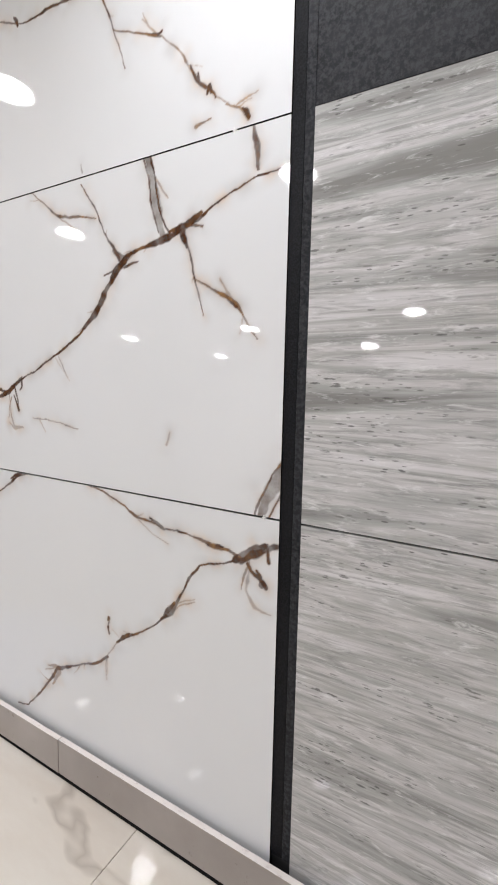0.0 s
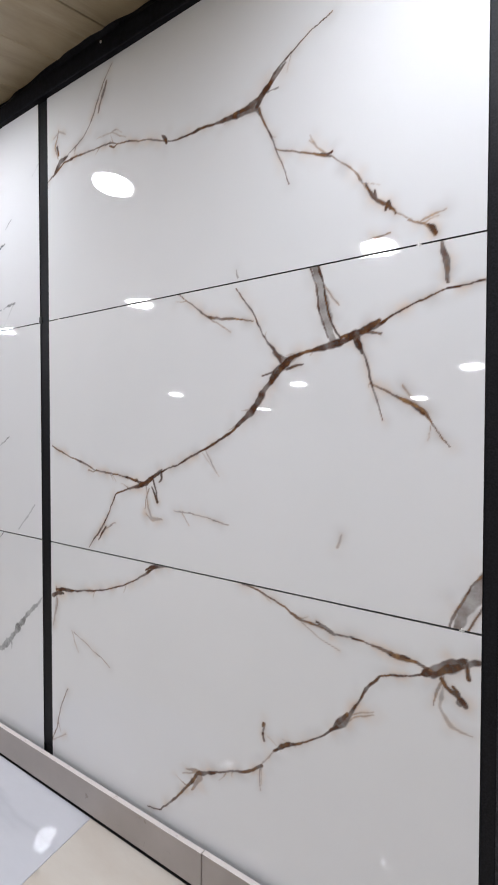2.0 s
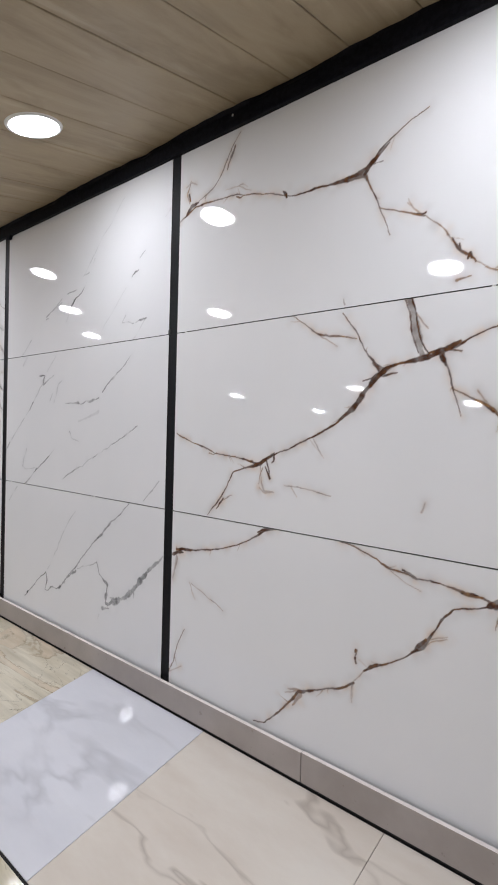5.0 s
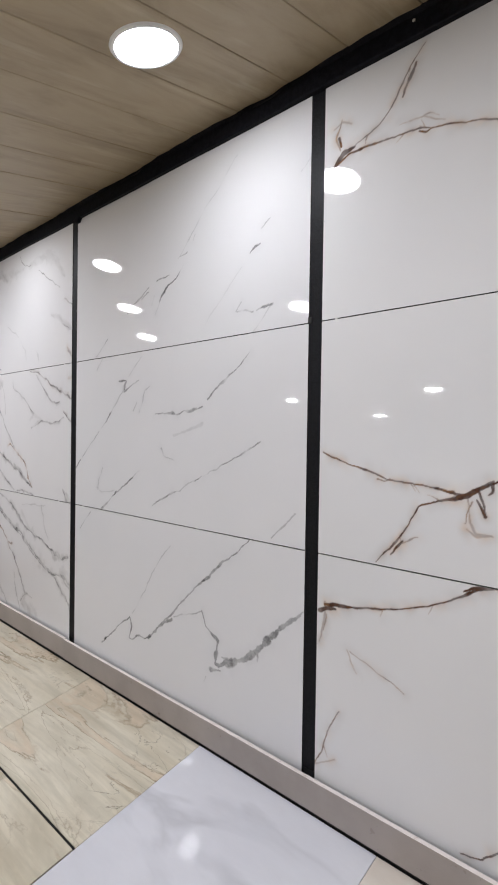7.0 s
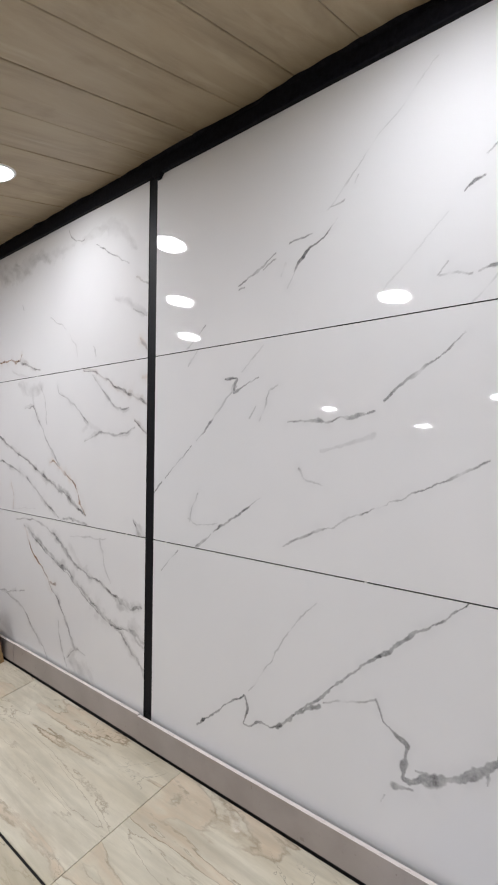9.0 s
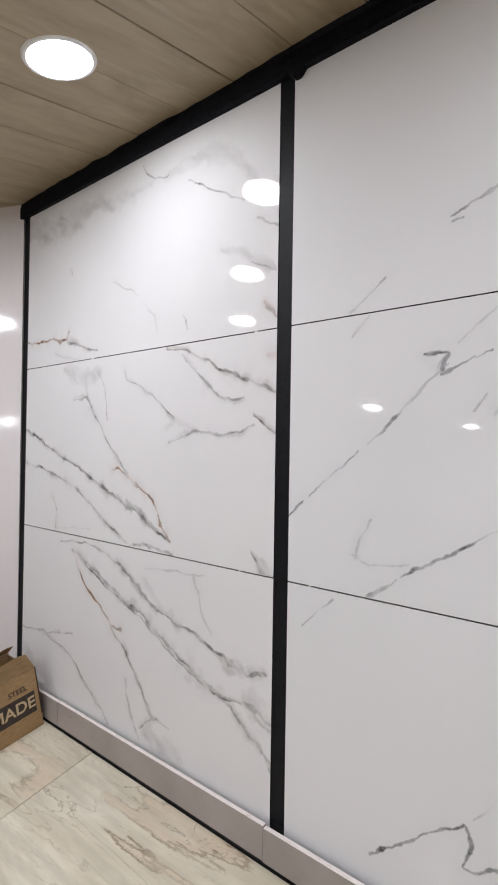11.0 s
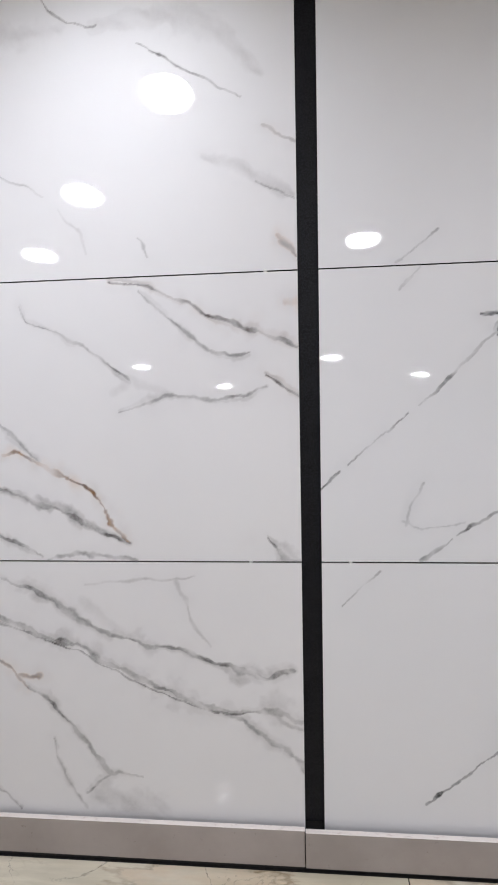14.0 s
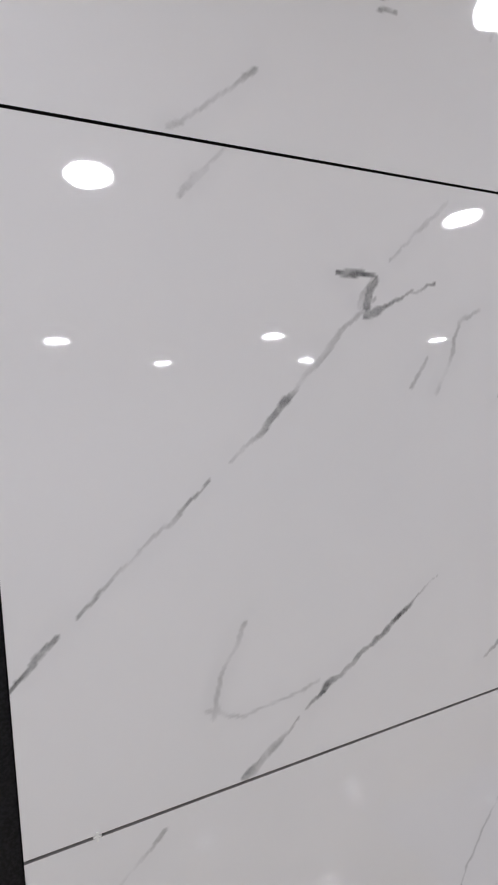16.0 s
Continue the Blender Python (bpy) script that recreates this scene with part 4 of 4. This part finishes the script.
vein("C", 0, [(-2.426, 0.350), (-2.407, 0.252), (-2.371, 0.180), (-2.332, 0.138)], (4, 7, 5,), .4, .1, .2, .7)
vein("C", 0, [(-3.411, 0.348), (-3.187, 0.386), (-3.050, 0.395), (-2.825, 0.436)], (4, 6, 3,), .4, .1, .1, .7)
vein("C", 0, [(-3.084, 0.387), (-2.891, 0.357), (-2.787, 0.310), (-2.701, 0.231), (-2.593, 0.170), (-2.541, 0.117)], (4, 6, 6, 4,), .45, .1, .2, .7)
vein("C", 0, [(-3.260, 0.266), (-3.018, 0.172), (-2.891, 0.058)], (40, 60, 40,), .25, .1, .1, 1)
vein("C", 0, [(-2.048, 0.840), (-2.020, 0.787), (-2.001, 0.716), (-1.952, 0.640)], (10, 14, 10, 4,), .32, .1, .2, .9)
vein("C", 0, [(-2.316, 0.816), (-2.166, 0.839), (-1.989, 0.848)], (4, 7, 4,), .2, .1, .1, .9)
vein("C", 2, [(-3.286, 2.406), (-3.037, 2.326), (-2.851, 2.326), (-2.682, 2.382)], (50, 80, 40,), .32, .1, .2, 1)
vein("B", 0, [(-1.571, 0.768), (-1.524, 0.817), (-1.465, 0.868)], (4, 3, 3,), .35, 0, .1, .7)
vein("B", 2, [(-1.139, 1.906), (-1.064, 1.940), (-0.962, 1.988)], (3, 6, 3,), .5, 0, .1, .7)
vein("B", 1, [(-1.358, 1.692), (-1.382, 1.666), (-1.412, 1.634)], (3, 8, 4,), .35, 0, .2, .75)
vein("B", 2, [(-1.317, 1.787), (-1.365, 1.747), (-1.420, 1.703)], (5, 3, 4,), .4, 0, .2, .75)
vein("B", 1, [(-1.352, 1.117), (-1.379, 1.058), (-1.398, 0.998)], (6, 3, 8,), .3, 0, .3, .9)
vein("B", 1, [(-1.196, 1.559), (-1.164, 1.567), (-1.141, 1.556), (-1.160, 1.534), (-1.168, 1.517)], (6, 5, 10, 6,), .7, 0, .3, .6)


# how far the grain of the print pulls each panel's veins about, fine and broad, in metres
RAGGED = {"A": (0.0011, 0.0028), "B": (0.0018, 0.0030), "C": (0.0017, 0.0075)}


def tile_mesh(name, x0, x1, z0, z1, veins, material, CELL, bay):
    nx, nz = round((x1 - x0) / CELL), round((z1 - z0) / CELL)
    gx, gz = np.meshgrid(np.linspace(x0, x1, nx + 1), np.linspace(z0, z1, nz + 1))
    gy = np.zeros_like(gx)
    gy[0, :] = gy[-1, :] = gy[:, 0] = gy[:, -1] = 0.00004
    co = np.stack([gx.ravel(), gy.ravel(), gz.ravel()], 1)
    xz = co[:, (0, 2)]
    fine, broad = RAGGED[bay]
    jitter = [grain_field(xz, 0.007, 31 + k) * fine * 0.6 + grain_field(xz, 0.017, 35 + k) * fine + grain_field(xz, 0.05, 41 + k) * broad for k in (0, 1)]
    xz = xz + np.stack(jitter, 1)
    stroke = grain_field(xz, 0.022, 51) * 0.6 + grain_field(xz, 0.009, 52) * 0.4
    if bay != "A":                                       # long watery strokes
        slope = 0.60 if bay == "C" else -0.66
        slant = xz @ np.array([[0.80, slope], [-slope, 0.80]])
        stroke = grain_field(slant * (0.35, 1.0), 0.016, 56) * 0.6 + grain_field(slant * (0.5, 1.0), 0.04, 57) * 0.6
    bulge = 0.24 if bay == "A" else 0.5
    swell = 1 + bulge * grain_field(xz, 0.05, 53) + 0.4 * bulge * grain_field(xz, 0.012, 54)
    lean = grain_field(xz, 0.03, 55)
    core, near, hue = (np.zeros(len(co)) for _ in range(3))
    best = np.zeros(len(co))
    for q, w, dark, tone, halo, soft in veins:
        reach = 2.2 * w.max() + 0.05
        inside = np.flatnonzero(((xz > q.min(0) - reach) & (xz < q.max(0) + reach)).all(1))
        if not len(inside):
            continue
        for chunk in np.array_split(inside, max(1, len(inside) * len(q) // 4000000)):
            d = np.hypot(xz[chunk, None, 0] - q[None, :, 0], xz[chunk, None, 1] - q[None, :, 1])
            k = (d / (w[None] + 0.004)).argmin(1)
            d, h = d[np.arange(len(chunk)), k], w[k]
            h = h * np.clip(swell[chunk], 0.35, 2.0)
            edge = soft * (0.75 if bay == "A" else 0.5 if bay == "B" else 0.8)
            r = d / (h * (1 + soft * 0.5) + 0.0010)
            c = dark[k] * np.clip((1 - r) / (0.12 + 0.75 * edge), 0, 1)
            if bay == "A":                               # rusty stain that bleeds out of the dark line
                c = np.maximum(c, 0.36 * dark[k] * np.exp(-((d / (h * 1.25 + 0.0035)) ** 2)) * np.clip(0.55 + 0.9 * lean[chunk], 0, 1))
            elif bay == "B":                             # dry strokes that break off
                c = c * (np.clip(0.95 + 1.25 * stroke[chunk], 0.12, 1.35) if w.max() < 0.0055 else np.clip(1.2 + 0.35 * stroke[chunk], 0.5, 1.5))
            else:                                        # washes with darker rims
                rim = np.exp(-(((r - 0.72) / 0.16) ** 2)) * np.clip(lean[chunk] * 2.0, 0, 1)
                c = np.clip(c * np.clip(0.9 + 0.8 * stroke[chunk], 0.2, 1.5) + 0.25 * dark[k] * rim, 0, 1)
            g = halo * np.clip(0.62 + 0.6 * lean[chunk], 0.1, 1.1) * np.exp(-((d / (h * 1.6 + 0.019)) ** 2))
            win = (c + 0.2 * g) > best[chunk]
            best[chunk] = np.maximum(best[chunk], c + 0.2 * g)
            hue[chunk] = np.where(win, tone[k], hue[chunk])
            core[chunk] = np.maximum(core[chunk], c)
            near[chunk] = np.maximum(near[chunk], g)
    idx = np.arange(len(co)).reshape(nz + 1, nx + 1)
    quads = np.stack([idx[:-1, :-1], idx[:-1, 1:], idx[1:, 1:], idx[1:, :-1]], -1).reshape(-1, 4)
    rim = np.array([(x, y, z) for y in (0.00004, 0.010) for x, z in ((x0, z0), (x1, z0), (x1, z1), (x0, z1))])
    b = len(co)
    sides = np.array([(b, b + 4, b + 5, b + 1), (b + 1, b + 5, b + 6, b + 2), (b + 2, b + 6, b + 7, b + 3), (b + 3, b + 7, b + 4, b), (b + 4, b + 7, b + 6, b + 5)])
    me = bpy.data.meshes.new(name)
    allco, allq = np.concatenate([co, rim]), np.concatenate([quads, sides])
    me.vertices.add(len(allco))
    me.vertices.foreach_set("co", allco.ravel().astype(np.float32))
    me.loops.add(allq.size)
    me.loops.foreach_set("vertex_index", allq.ravel().astype(np.int32))
    me.polygons.add(len(allq))
    me.polygons.foreach_set("loop_start", np.arange(0, allq.size, 4, dtype=np.int32))
    me.update(calc_edges=True)
    for key, values in (("vein_core", core), ("vein_halo", near), ("vein_hue", hue)):
        a = me.attributes.new(key, "FLOAT", "POINT")
        a.data.foreach_set("value", np.r_[values, np.zeros(8)].astype(np.float32))
    me.materials.append(material)
    me.materials.append(M_GROUT)
    me.materials.append(M_CUT)
    me.polygons.foreach_set("material_index", np.r_[np.zeros(len(quads)), (1, 1, 2 if z1 < 1.0 else 1, 1, 1)].astype(np.int32))
    return me


def tile_panel(bay, x0, x1, material, label):
    panel = empty("tile_panel", LEAN @ pose((x0 + x1) / 2, 0, 0), label, "tile panel", "tile panels of the display wall")
    mid = (x0 + x1) / 2
    for row, (z0, z1) in enumerate(ROWS):
        shifted = [(q - np.array([mid, 0]), w, d, hu, ha, so) for q, w, d, hu, ha, so in VEINS.get((bay, row), [])]
        t = new("tile", tile_mesh("tile", x0 - mid, x1 - mid, z0, z1, shifted, material, 0.0025 if bay == "A" else 0.0031, bay))
        t.parent = panel
    return panel


tile_panel("A", AL + 0.001, AR - 0.001, M_GOLD, "glossy white marble-look tile panel with branching brown and gold veins")
tile_panel("B", BL + 0.001, BR - 0.001, M_GREY, "glossy white marble-look tile panel with sparse grey veins")
tile_panel("C", CL + 0.001, CR - 0.001, M_SMOKE, "glossy white marble-look tile panel with diagonal smoky grey veins")

M_SPACER = mat("white_plastic_spacer", (0.8, 0.8, 0.78), 0.5)
M_CLIP = mat("black_plastic_clip", (0.012, 0.012, 0.012), 0.5)
panels = {round(o.location.x, 1): o for o in scene.objects if o.name.startswith("tile_panel")}


def spacer(x, z):
    """Plastic spacer left in a tile joint."""
    owner = min(panels.values(), key=lambda o: abs(o.location.x - x))
    lx = x - owner.location.x
    bm = box_bm((lx - 0.0015, -0.0012, z - 0.006), (lx + 0.0015, 0.006, z + 0.006), 0.0004)
    box_bm((lx - 0.005, -0.0008, z - 0.0012), (lx + 0.005, 0.006, z + 0.0012), 0.0004, bm)
    part("spacer", bm, M_SPACER, owner, "small white plastic tile spacer")


for x, z in ((-1.546, 0.893), (-1.825, 0.893), (-1.769, 1.696), (1.452, 0.893), (1.357, 1.696), (0.085, 1.696), (-0.60, 0.893), (-2.70, 1.696)):
    spacer(x, z)
clip = box_bm((-0.008, -0.003, -0.011), (0.008, 0.006, 0.011), 0.002)
bmesh.ops.translate(clip, vec=(BR + 0.004 + 0.827, 0, 1.706), verts=clip.verts[:])
part("clip", clip, M_CLIP, panels[-0.8], "small black plastic clip at the joint")

stone = empty("tile_panel", LEAN @ pose((DL + DR) / 2, 0, 0), "grey banded travertine tile panel below a dark speckled board", "tile panel", "tile panels of the display wall")
half = (DR - DL) / 2
for z0, z1 in ROWS[:2]:
    part("tile", box_bm((-half, 0.0, z0), (half, 0.010, z1)), M_TRAV, stone)
part("board", box_bm((-half - 0.004, 0.004, ROWS[2][0]), (half, 0.010, 2.49), 0.001), M_BOARD, stone, "dark grey speckled board")

# ---- display wall structure ----
structure("wall_north", box_bm((-3.45, 0.012, 0.0), (4.4, 0.14, 2.70)), M_BACK, LEAN, "dark leaning backing of the tile display wall", "wall")


def post(x0, x1, top=2.489, z0=0.122):
    return structure("trim", box_bm((x0, 0.003, z0), (x1, 0.0112, top), 0.001), M_POST, LEAN, "black powder-coated metal cover strip between tile panels", "trim")


post(CL - 0.052, CL)
post(CR, BL)
post(BR, AL)
post(AR, AR + 0.028)
structure("trim", box_bm((AR + 0.0285, 0.002, 0.122), (DL - 0.001, 0.0112, 2.489), 0.001), M_BOARD, LEAN, "dark speckled filler strip beside the travertine tiles", "trim")


def beam():
    """Black top rail with a ragged upper edge where it meets the planks."""
    bm = bmesh.new()
    xs = np.arange(-3.42, 4.4, 0.02)
    rows = []
    for x in xs:
        rag = noise.noise((x * 2.3, 0, 0)) * 0.022 + noise.noise((x * 11, 3, 0)) * 0.010
        low = 2.488 + noise.noise((x * 1.5, 9, 0)) * 0.004 - (0.02 if -1.63 < x < -1.585 else 0.0)
        prof = [(0.0115, low), (-0.018, low), (-0.020, low + 0.004), (-0.020, 2.548 + rag * 0.3), (-0.024 - rag, 2.560), (-0.024 - rag, 2.578), (0.0115, 2.64)]
        rows.append([bm.verts.new((x, y, z)) for y, z in prof])
    for a, b in zip(rows, rows[1:]):
        for i in range(len(a) - 1):
            bm.faces.new((a[i], b[i], b[i + 1], a[i + 1]))
    for end in (rows[0], rows[-1]):
        bm.faces.new(end)
    bmesh.ops.recalc_face_normals(bm, faces=bm.faces[:])
    return structure("beam", bm, M_BEAM, LEAN, "black painted top rail with a ragged edge under the planks", "beam")


rail = beam()
screw = bmesh.new()
bmesh.ops.create_uvsphere(screw, u_segments=10, v_segments=6, radius=0.005)
bmesh.ops.scale(screw, vec=(1, 0.4, 1), verts=screw.verts[:])
bmesh.ops.translate(screw, vec=(0.352, -0.0215, 2.536), verts=screw.verts[:])
part("screw", screw, M_STEEL, rail, "small bright steel screw head")

# ---- skirting: cut tile strips with a raw upper edge, a slot behind and a black strip for the shade in the gap under them ----
skirt = empty("baseboard", LEAN, "greige tile skirting strips with a raw cut top edge", "baseboard", kind="structure")
cuts = (-3.33, -2.88, -1.683, 0.78, 1.98, 3.2)
for i, (a, b) in enumerate(zip(cuts, cuts[1:])):
    lift = (0.0, 0.001, -0.002, -0.001, 0.0)[i]
    bm = box_bm((a + 0.0012, SKIRT_Y - 0.006 + lift, 0.011), (b - 0.0012, SKIRT_Y + 0.010 + lift, SKIRT_TOP - 0.003 + lift), 0.0012)
    bm.normal_update()
    for f in bm.faces:
        f.material_index = 1 if f.normal.z > 0.5 else 0
    part("strip", bm, [M_SKIRT, M_EDGE], skirt)
# shade in the gap below the strips, built as a near-black bar
part("gap_shadow_strip", box_bm((-3.33, SKIRT_Y + 0.005, -0.004), (3.2, -0.002, 0.0105)), M_BACK, skirt, "black strip standing in for the shade under the skirting")

# ---- adjoining wall that runs off at an angle from the end strip ----
top = Vector((0, 0.46, 2.6))
along = Vector((-0.80, -0.60, 0)) * 5.0
thick = Vector((-0.6, 0.8, 0)) * 0.12
base = Vector((CL - 0.050, 0.0, 0.0))
bm = bmesh.new()
vs = [bm.verts.new(base + k * along + u * top + w * thick) for k in (0, 1) for u in (0, 1) for w in (0, 1)]
bmesh.ops.convex_hull(bm, input=vs)
structure("wall_west", bm, M_PANEL, None, "glossy off-white panelled wall at an angle to the display", "wall")

# ---- rest of the room shell ----
structure("wall_south", box_bm((-8.6, -5.85, 0), (4.6, -5.65, 2.7)), M_PAINT, None, "plain off-white wall behind the walkway", "wall")
structure("wall_east", box_bm((4.4, -5.65, 0), (4.6, 0.7, 2.7)), M_PAINT, None, "plain off-white end wall", "wall")
structure("wall_far_west", box_bm((-8.6, -5.65, 0), (-8.4, 0.7, 2.7)), M_PAINT, None, "plain off-white far wall", "wall")


# ---- ceiling of wood planks ----
def ceiling():
    bm = bmesh.new()
    x, w = -8.62, 0.25
    while x < 4.6:
        drop = random.uniform(-0.0015, 0.0015)
        cut = random.uniform(-5.5, -2.2)
        for y0, y1 in ((-7.6, cut - 0.001), (cut + 0.001, 0.75)):
            box_bm((x + 0.0012, y0, CEIL + drop), (x + w - 0.0012, y1, CEIL + 0.02), 0.0022, bm)
        x += w
    box_bm((-8.6, -7.6, CEIL + 0.018), (4.6, 0.75, CEIL + 0.10), 0, bm)
    return structure("ceiling", bm, M_WOOD, None, "brown weathered wood plank ceiling", "ceiling")


ceiling()


# ---- round ceiling lights ----
def ceiling_light(x, y, glow):
    lamp = empty("ceiling_light", pose(x, y, CEIL), "round lit white downlight set in the plank ceiling", "ceiling light", "downlights in the plank ceiling")
    ring = bmesh.new()
    steps = 40
    prof = ((0.094, -0.003), (0.097, -0.007), (0.106, -0.006), (0.112, 0.002))
    loops = [[ring.verts.new((r * math.cos(a), r * math.sin(a), z)) for r, z in prof] for a in (2 * math.pi * k / steps for k in range(steps))]
    for k in range(steps):
        a, b = loops[k], loops[(k + 1) % steps]
        for i in range(len(prof) - 1):
            ring.faces.new((a[i], a[i + 1], b[i + 1], b[i]))
    bmesh.ops.recalc_face_normals(ring, faces=ring.faces[:])
    part("frame", ring, M_TRIM, lamp)
    disc = bmesh.new()
    bmesh.ops.create_circle(disc, cap_ends=True, segments=40, radius=0.095)
    bmesh.ops.translate(disc, vec=(0, 0, -0.0045), verts=disc.verts[:])
    for f in disc.faces:
        if f.normal.z > 0:
            f.normal_flip()
    part("diffuser", disc, glow, lamp, "glowing white diffuser")
    return lamp


by_wall = ceiling_light(-0.26, -0.09, M_LAMP_WALL)
ceiling_light(1.52, -0.09, M_LAMP_BRIGHT)
ceiling_light(-2.14, -0.06, M_LAMP_CORNER)
first = ceiling_light(-3.21, -1.21, M_LAMP)
for x, y in ((-2.70, -0.64), (-1.28, -1.21), (0.66, -1.14), (2.65, -1.18), (-3.38, -3.87), (-2.58, -4.96), (-1.28, -3.70),
             (-0.15, -4.57), (0.66, -3.46), (1.59, -4.45), (2.75, -3.50)):
    copy_thing(first, pose(x, y, CEIL))


# ---- cardboard box in the corner ----
def lettering(text, size, y_mid, z, x, material, parent, name):
    cu = bpy.data.curves.new("letters", "FONT")
    cu.body, cu.size, cu.align_x, cu.align_y, cu.extrude, cu.offset = text, size, "CENTER", "CENTER", 0.0004, size * 0.018
    tmp = bpy.data.objects.new("letters", cu)
    scene.collection.objects.link(tmp)
    me = bpy.data.meshes.new_from_object(tmp.evaluated_get(bpy.context.evaluated_depsgraph_get()))
    bpy.data.objects.remove(tmp)
    me.materials.clear()
    me.materials.append(material)
    ob = new(name, me)
    ob.parent = parent
    ob.matrix_local = pose(x, y_mid, z, 90, 0, 90)
    return ob


BOX_H, BOX_W, BOX_D = 0.285, 0.42, 0.26
carton = empty("cardboard_box", pose(-2.972, -0.045, 0, 0, 0, 0), "open brown cardboard box with a dark printed band, against the skirting", "box")
bm = bmesh.new()
t = 0.005
box_bm((-BOX_D, -BOX_W, 0.0), (0, 0, t), 0.001, bm)
box_bm((-t, -BOX_W, t), (0, 0, BOX_H), 0.0015, bm)
box_bm((-BOX_D, -BOX_W, t), (-BOX_D + t, 0, BOX_H), 0.0015, bm)
box_bm((-BOX_D + t, -t, t), (-t, 0, BOX_H - 0.01), 0.001, bm)
box_bm((-BOX_D + t, -BOX_W, t), (-t, -BOX_W + t, BOX_H), 0.001, bm)
part("body", bm, M_CARD, carton)
for sx, name, ang in ((0.0, "flap", 150), (-BOX_D, "flap", -35)):
    bm = bmesh.new()
    cols = 12
    grid = []
    for i in range(cols + 1):
        y = -BOX_W * i / cols
        sag = noise.noise((y * 9, sx, 2)) * 0.012
        grid.append([bm.verts.new((k * 0.055 * math.cos(radians(ang)) * 1.0, y, abs(k * 0.055 * math.sin(radians(ang))) + sag * k)) for k in (0, 0.5, 1.0, 1.6)])
    for a, b in zip(grid, grid[1:]):
        for k in range(3):
            bm.faces.new((a[k], a[k + 1], b[k + 1], b[k]))
    bmesh.ops.solidify(bm, geom=bm.faces[:], thickness=0.004)
    bmesh.ops.translate(bm, vec=(sx, 0, BOX_H), verts=bm.verts[:])
    part(name, bm, M_CARD, carton, "bent cardboard flap")
part("printed_band", box_bm((0.0002, -BOX_W + 0.002, 0.085), (0.0010, -0.022, 0.185)), M_INK, carton, "dark brown printed band")
part("tape", box_bm((-0.07, -0.004, 0.06), (0.0016, 0.0016, BOX_H + 0.004), 0.001), M_TAPE, carton, "torn dark red-brown tape on the corner")
lettering("MADE", 0.075, -0.125, 0.135, 0.0012, M_PALE_INK, carton, "printed_word")
lettering("STEEL", 0.034, -0.095, 0.215, 0.0004, M_INK, carton, "printed_word")

# ---- floor: bed, then each tile ----
structure("floor", box_bm((-8.6, -7.6, -0.12), (4.6, 0.12, -0.006)), M_GROUT, None, "floor of mixed beige, white and cream polished tiles", "floor")
ground = bpy.data.objects["floor"]
SIZES = {}


def floor_tile(x0, x1, y0, y1, material, gap=0.0015):
    w, d = round(x1 - x0 - 2 * gap, 3), round(y1 - y0 - 2 * gap, 3)
    key = (w, d, material.name)
    if key not in SIZES:
        SIZES[key] = mesh_of("tile", box_bm((-w / 2, -d / 2, -0.0055), (w / 2, d / 2, 0.0), 0.0008), material)
    ob = new("tile", SIZES[key])
    ob.parent = ground
    ob.location = ((x0 + x1) / 2, (y0 + y1) / 2, random.uniform(-0.0004, 0.0002))


NEAR = -0.0288
for a, b in ((-6.23, -5.03), (-5.03, -3.82), (-3.82, -2.605), (-2.605, -1.395), (-1.395, -0.532)):
    floor_tile(a, b, -0.602, NEAR, M_FBEIGE)
floor_tile(-0.532, 0.285, -0.802, NEAR, M_FWHITE, 0.0006)
for a, b in ((0.285, 1.10), (1.10, 1.915), (1.915, 2.73), (2.73, 3.545), (3.545, 4.36)):
    floor_tile(a, b, -0.802, NEAR, M_FCREAM, 0.0008)
y, k = -0.608, 0
while y > -7.4:
    x = -8.3 - 0.6 * (k % 2)
    while x < 4.4:
        x1 = min(x + 1.205, -0.536 if k < 1 else 4.45)
        if x1 - x > 0.1:
            floor_tile(x, x1, y - 0.6, y, M_FBEIGE)
        x += 1.205
        if k < 1 and x > -0.54:
            break
    y -= 0.604
    k += 1
for a, b in ((-0.53, 0.675), (0.675, 1.88), (1.88, 3.085), (3.085, 4.29)):
    floor_tile(a, b, -1.206, -0.810, M_FBEIGE)
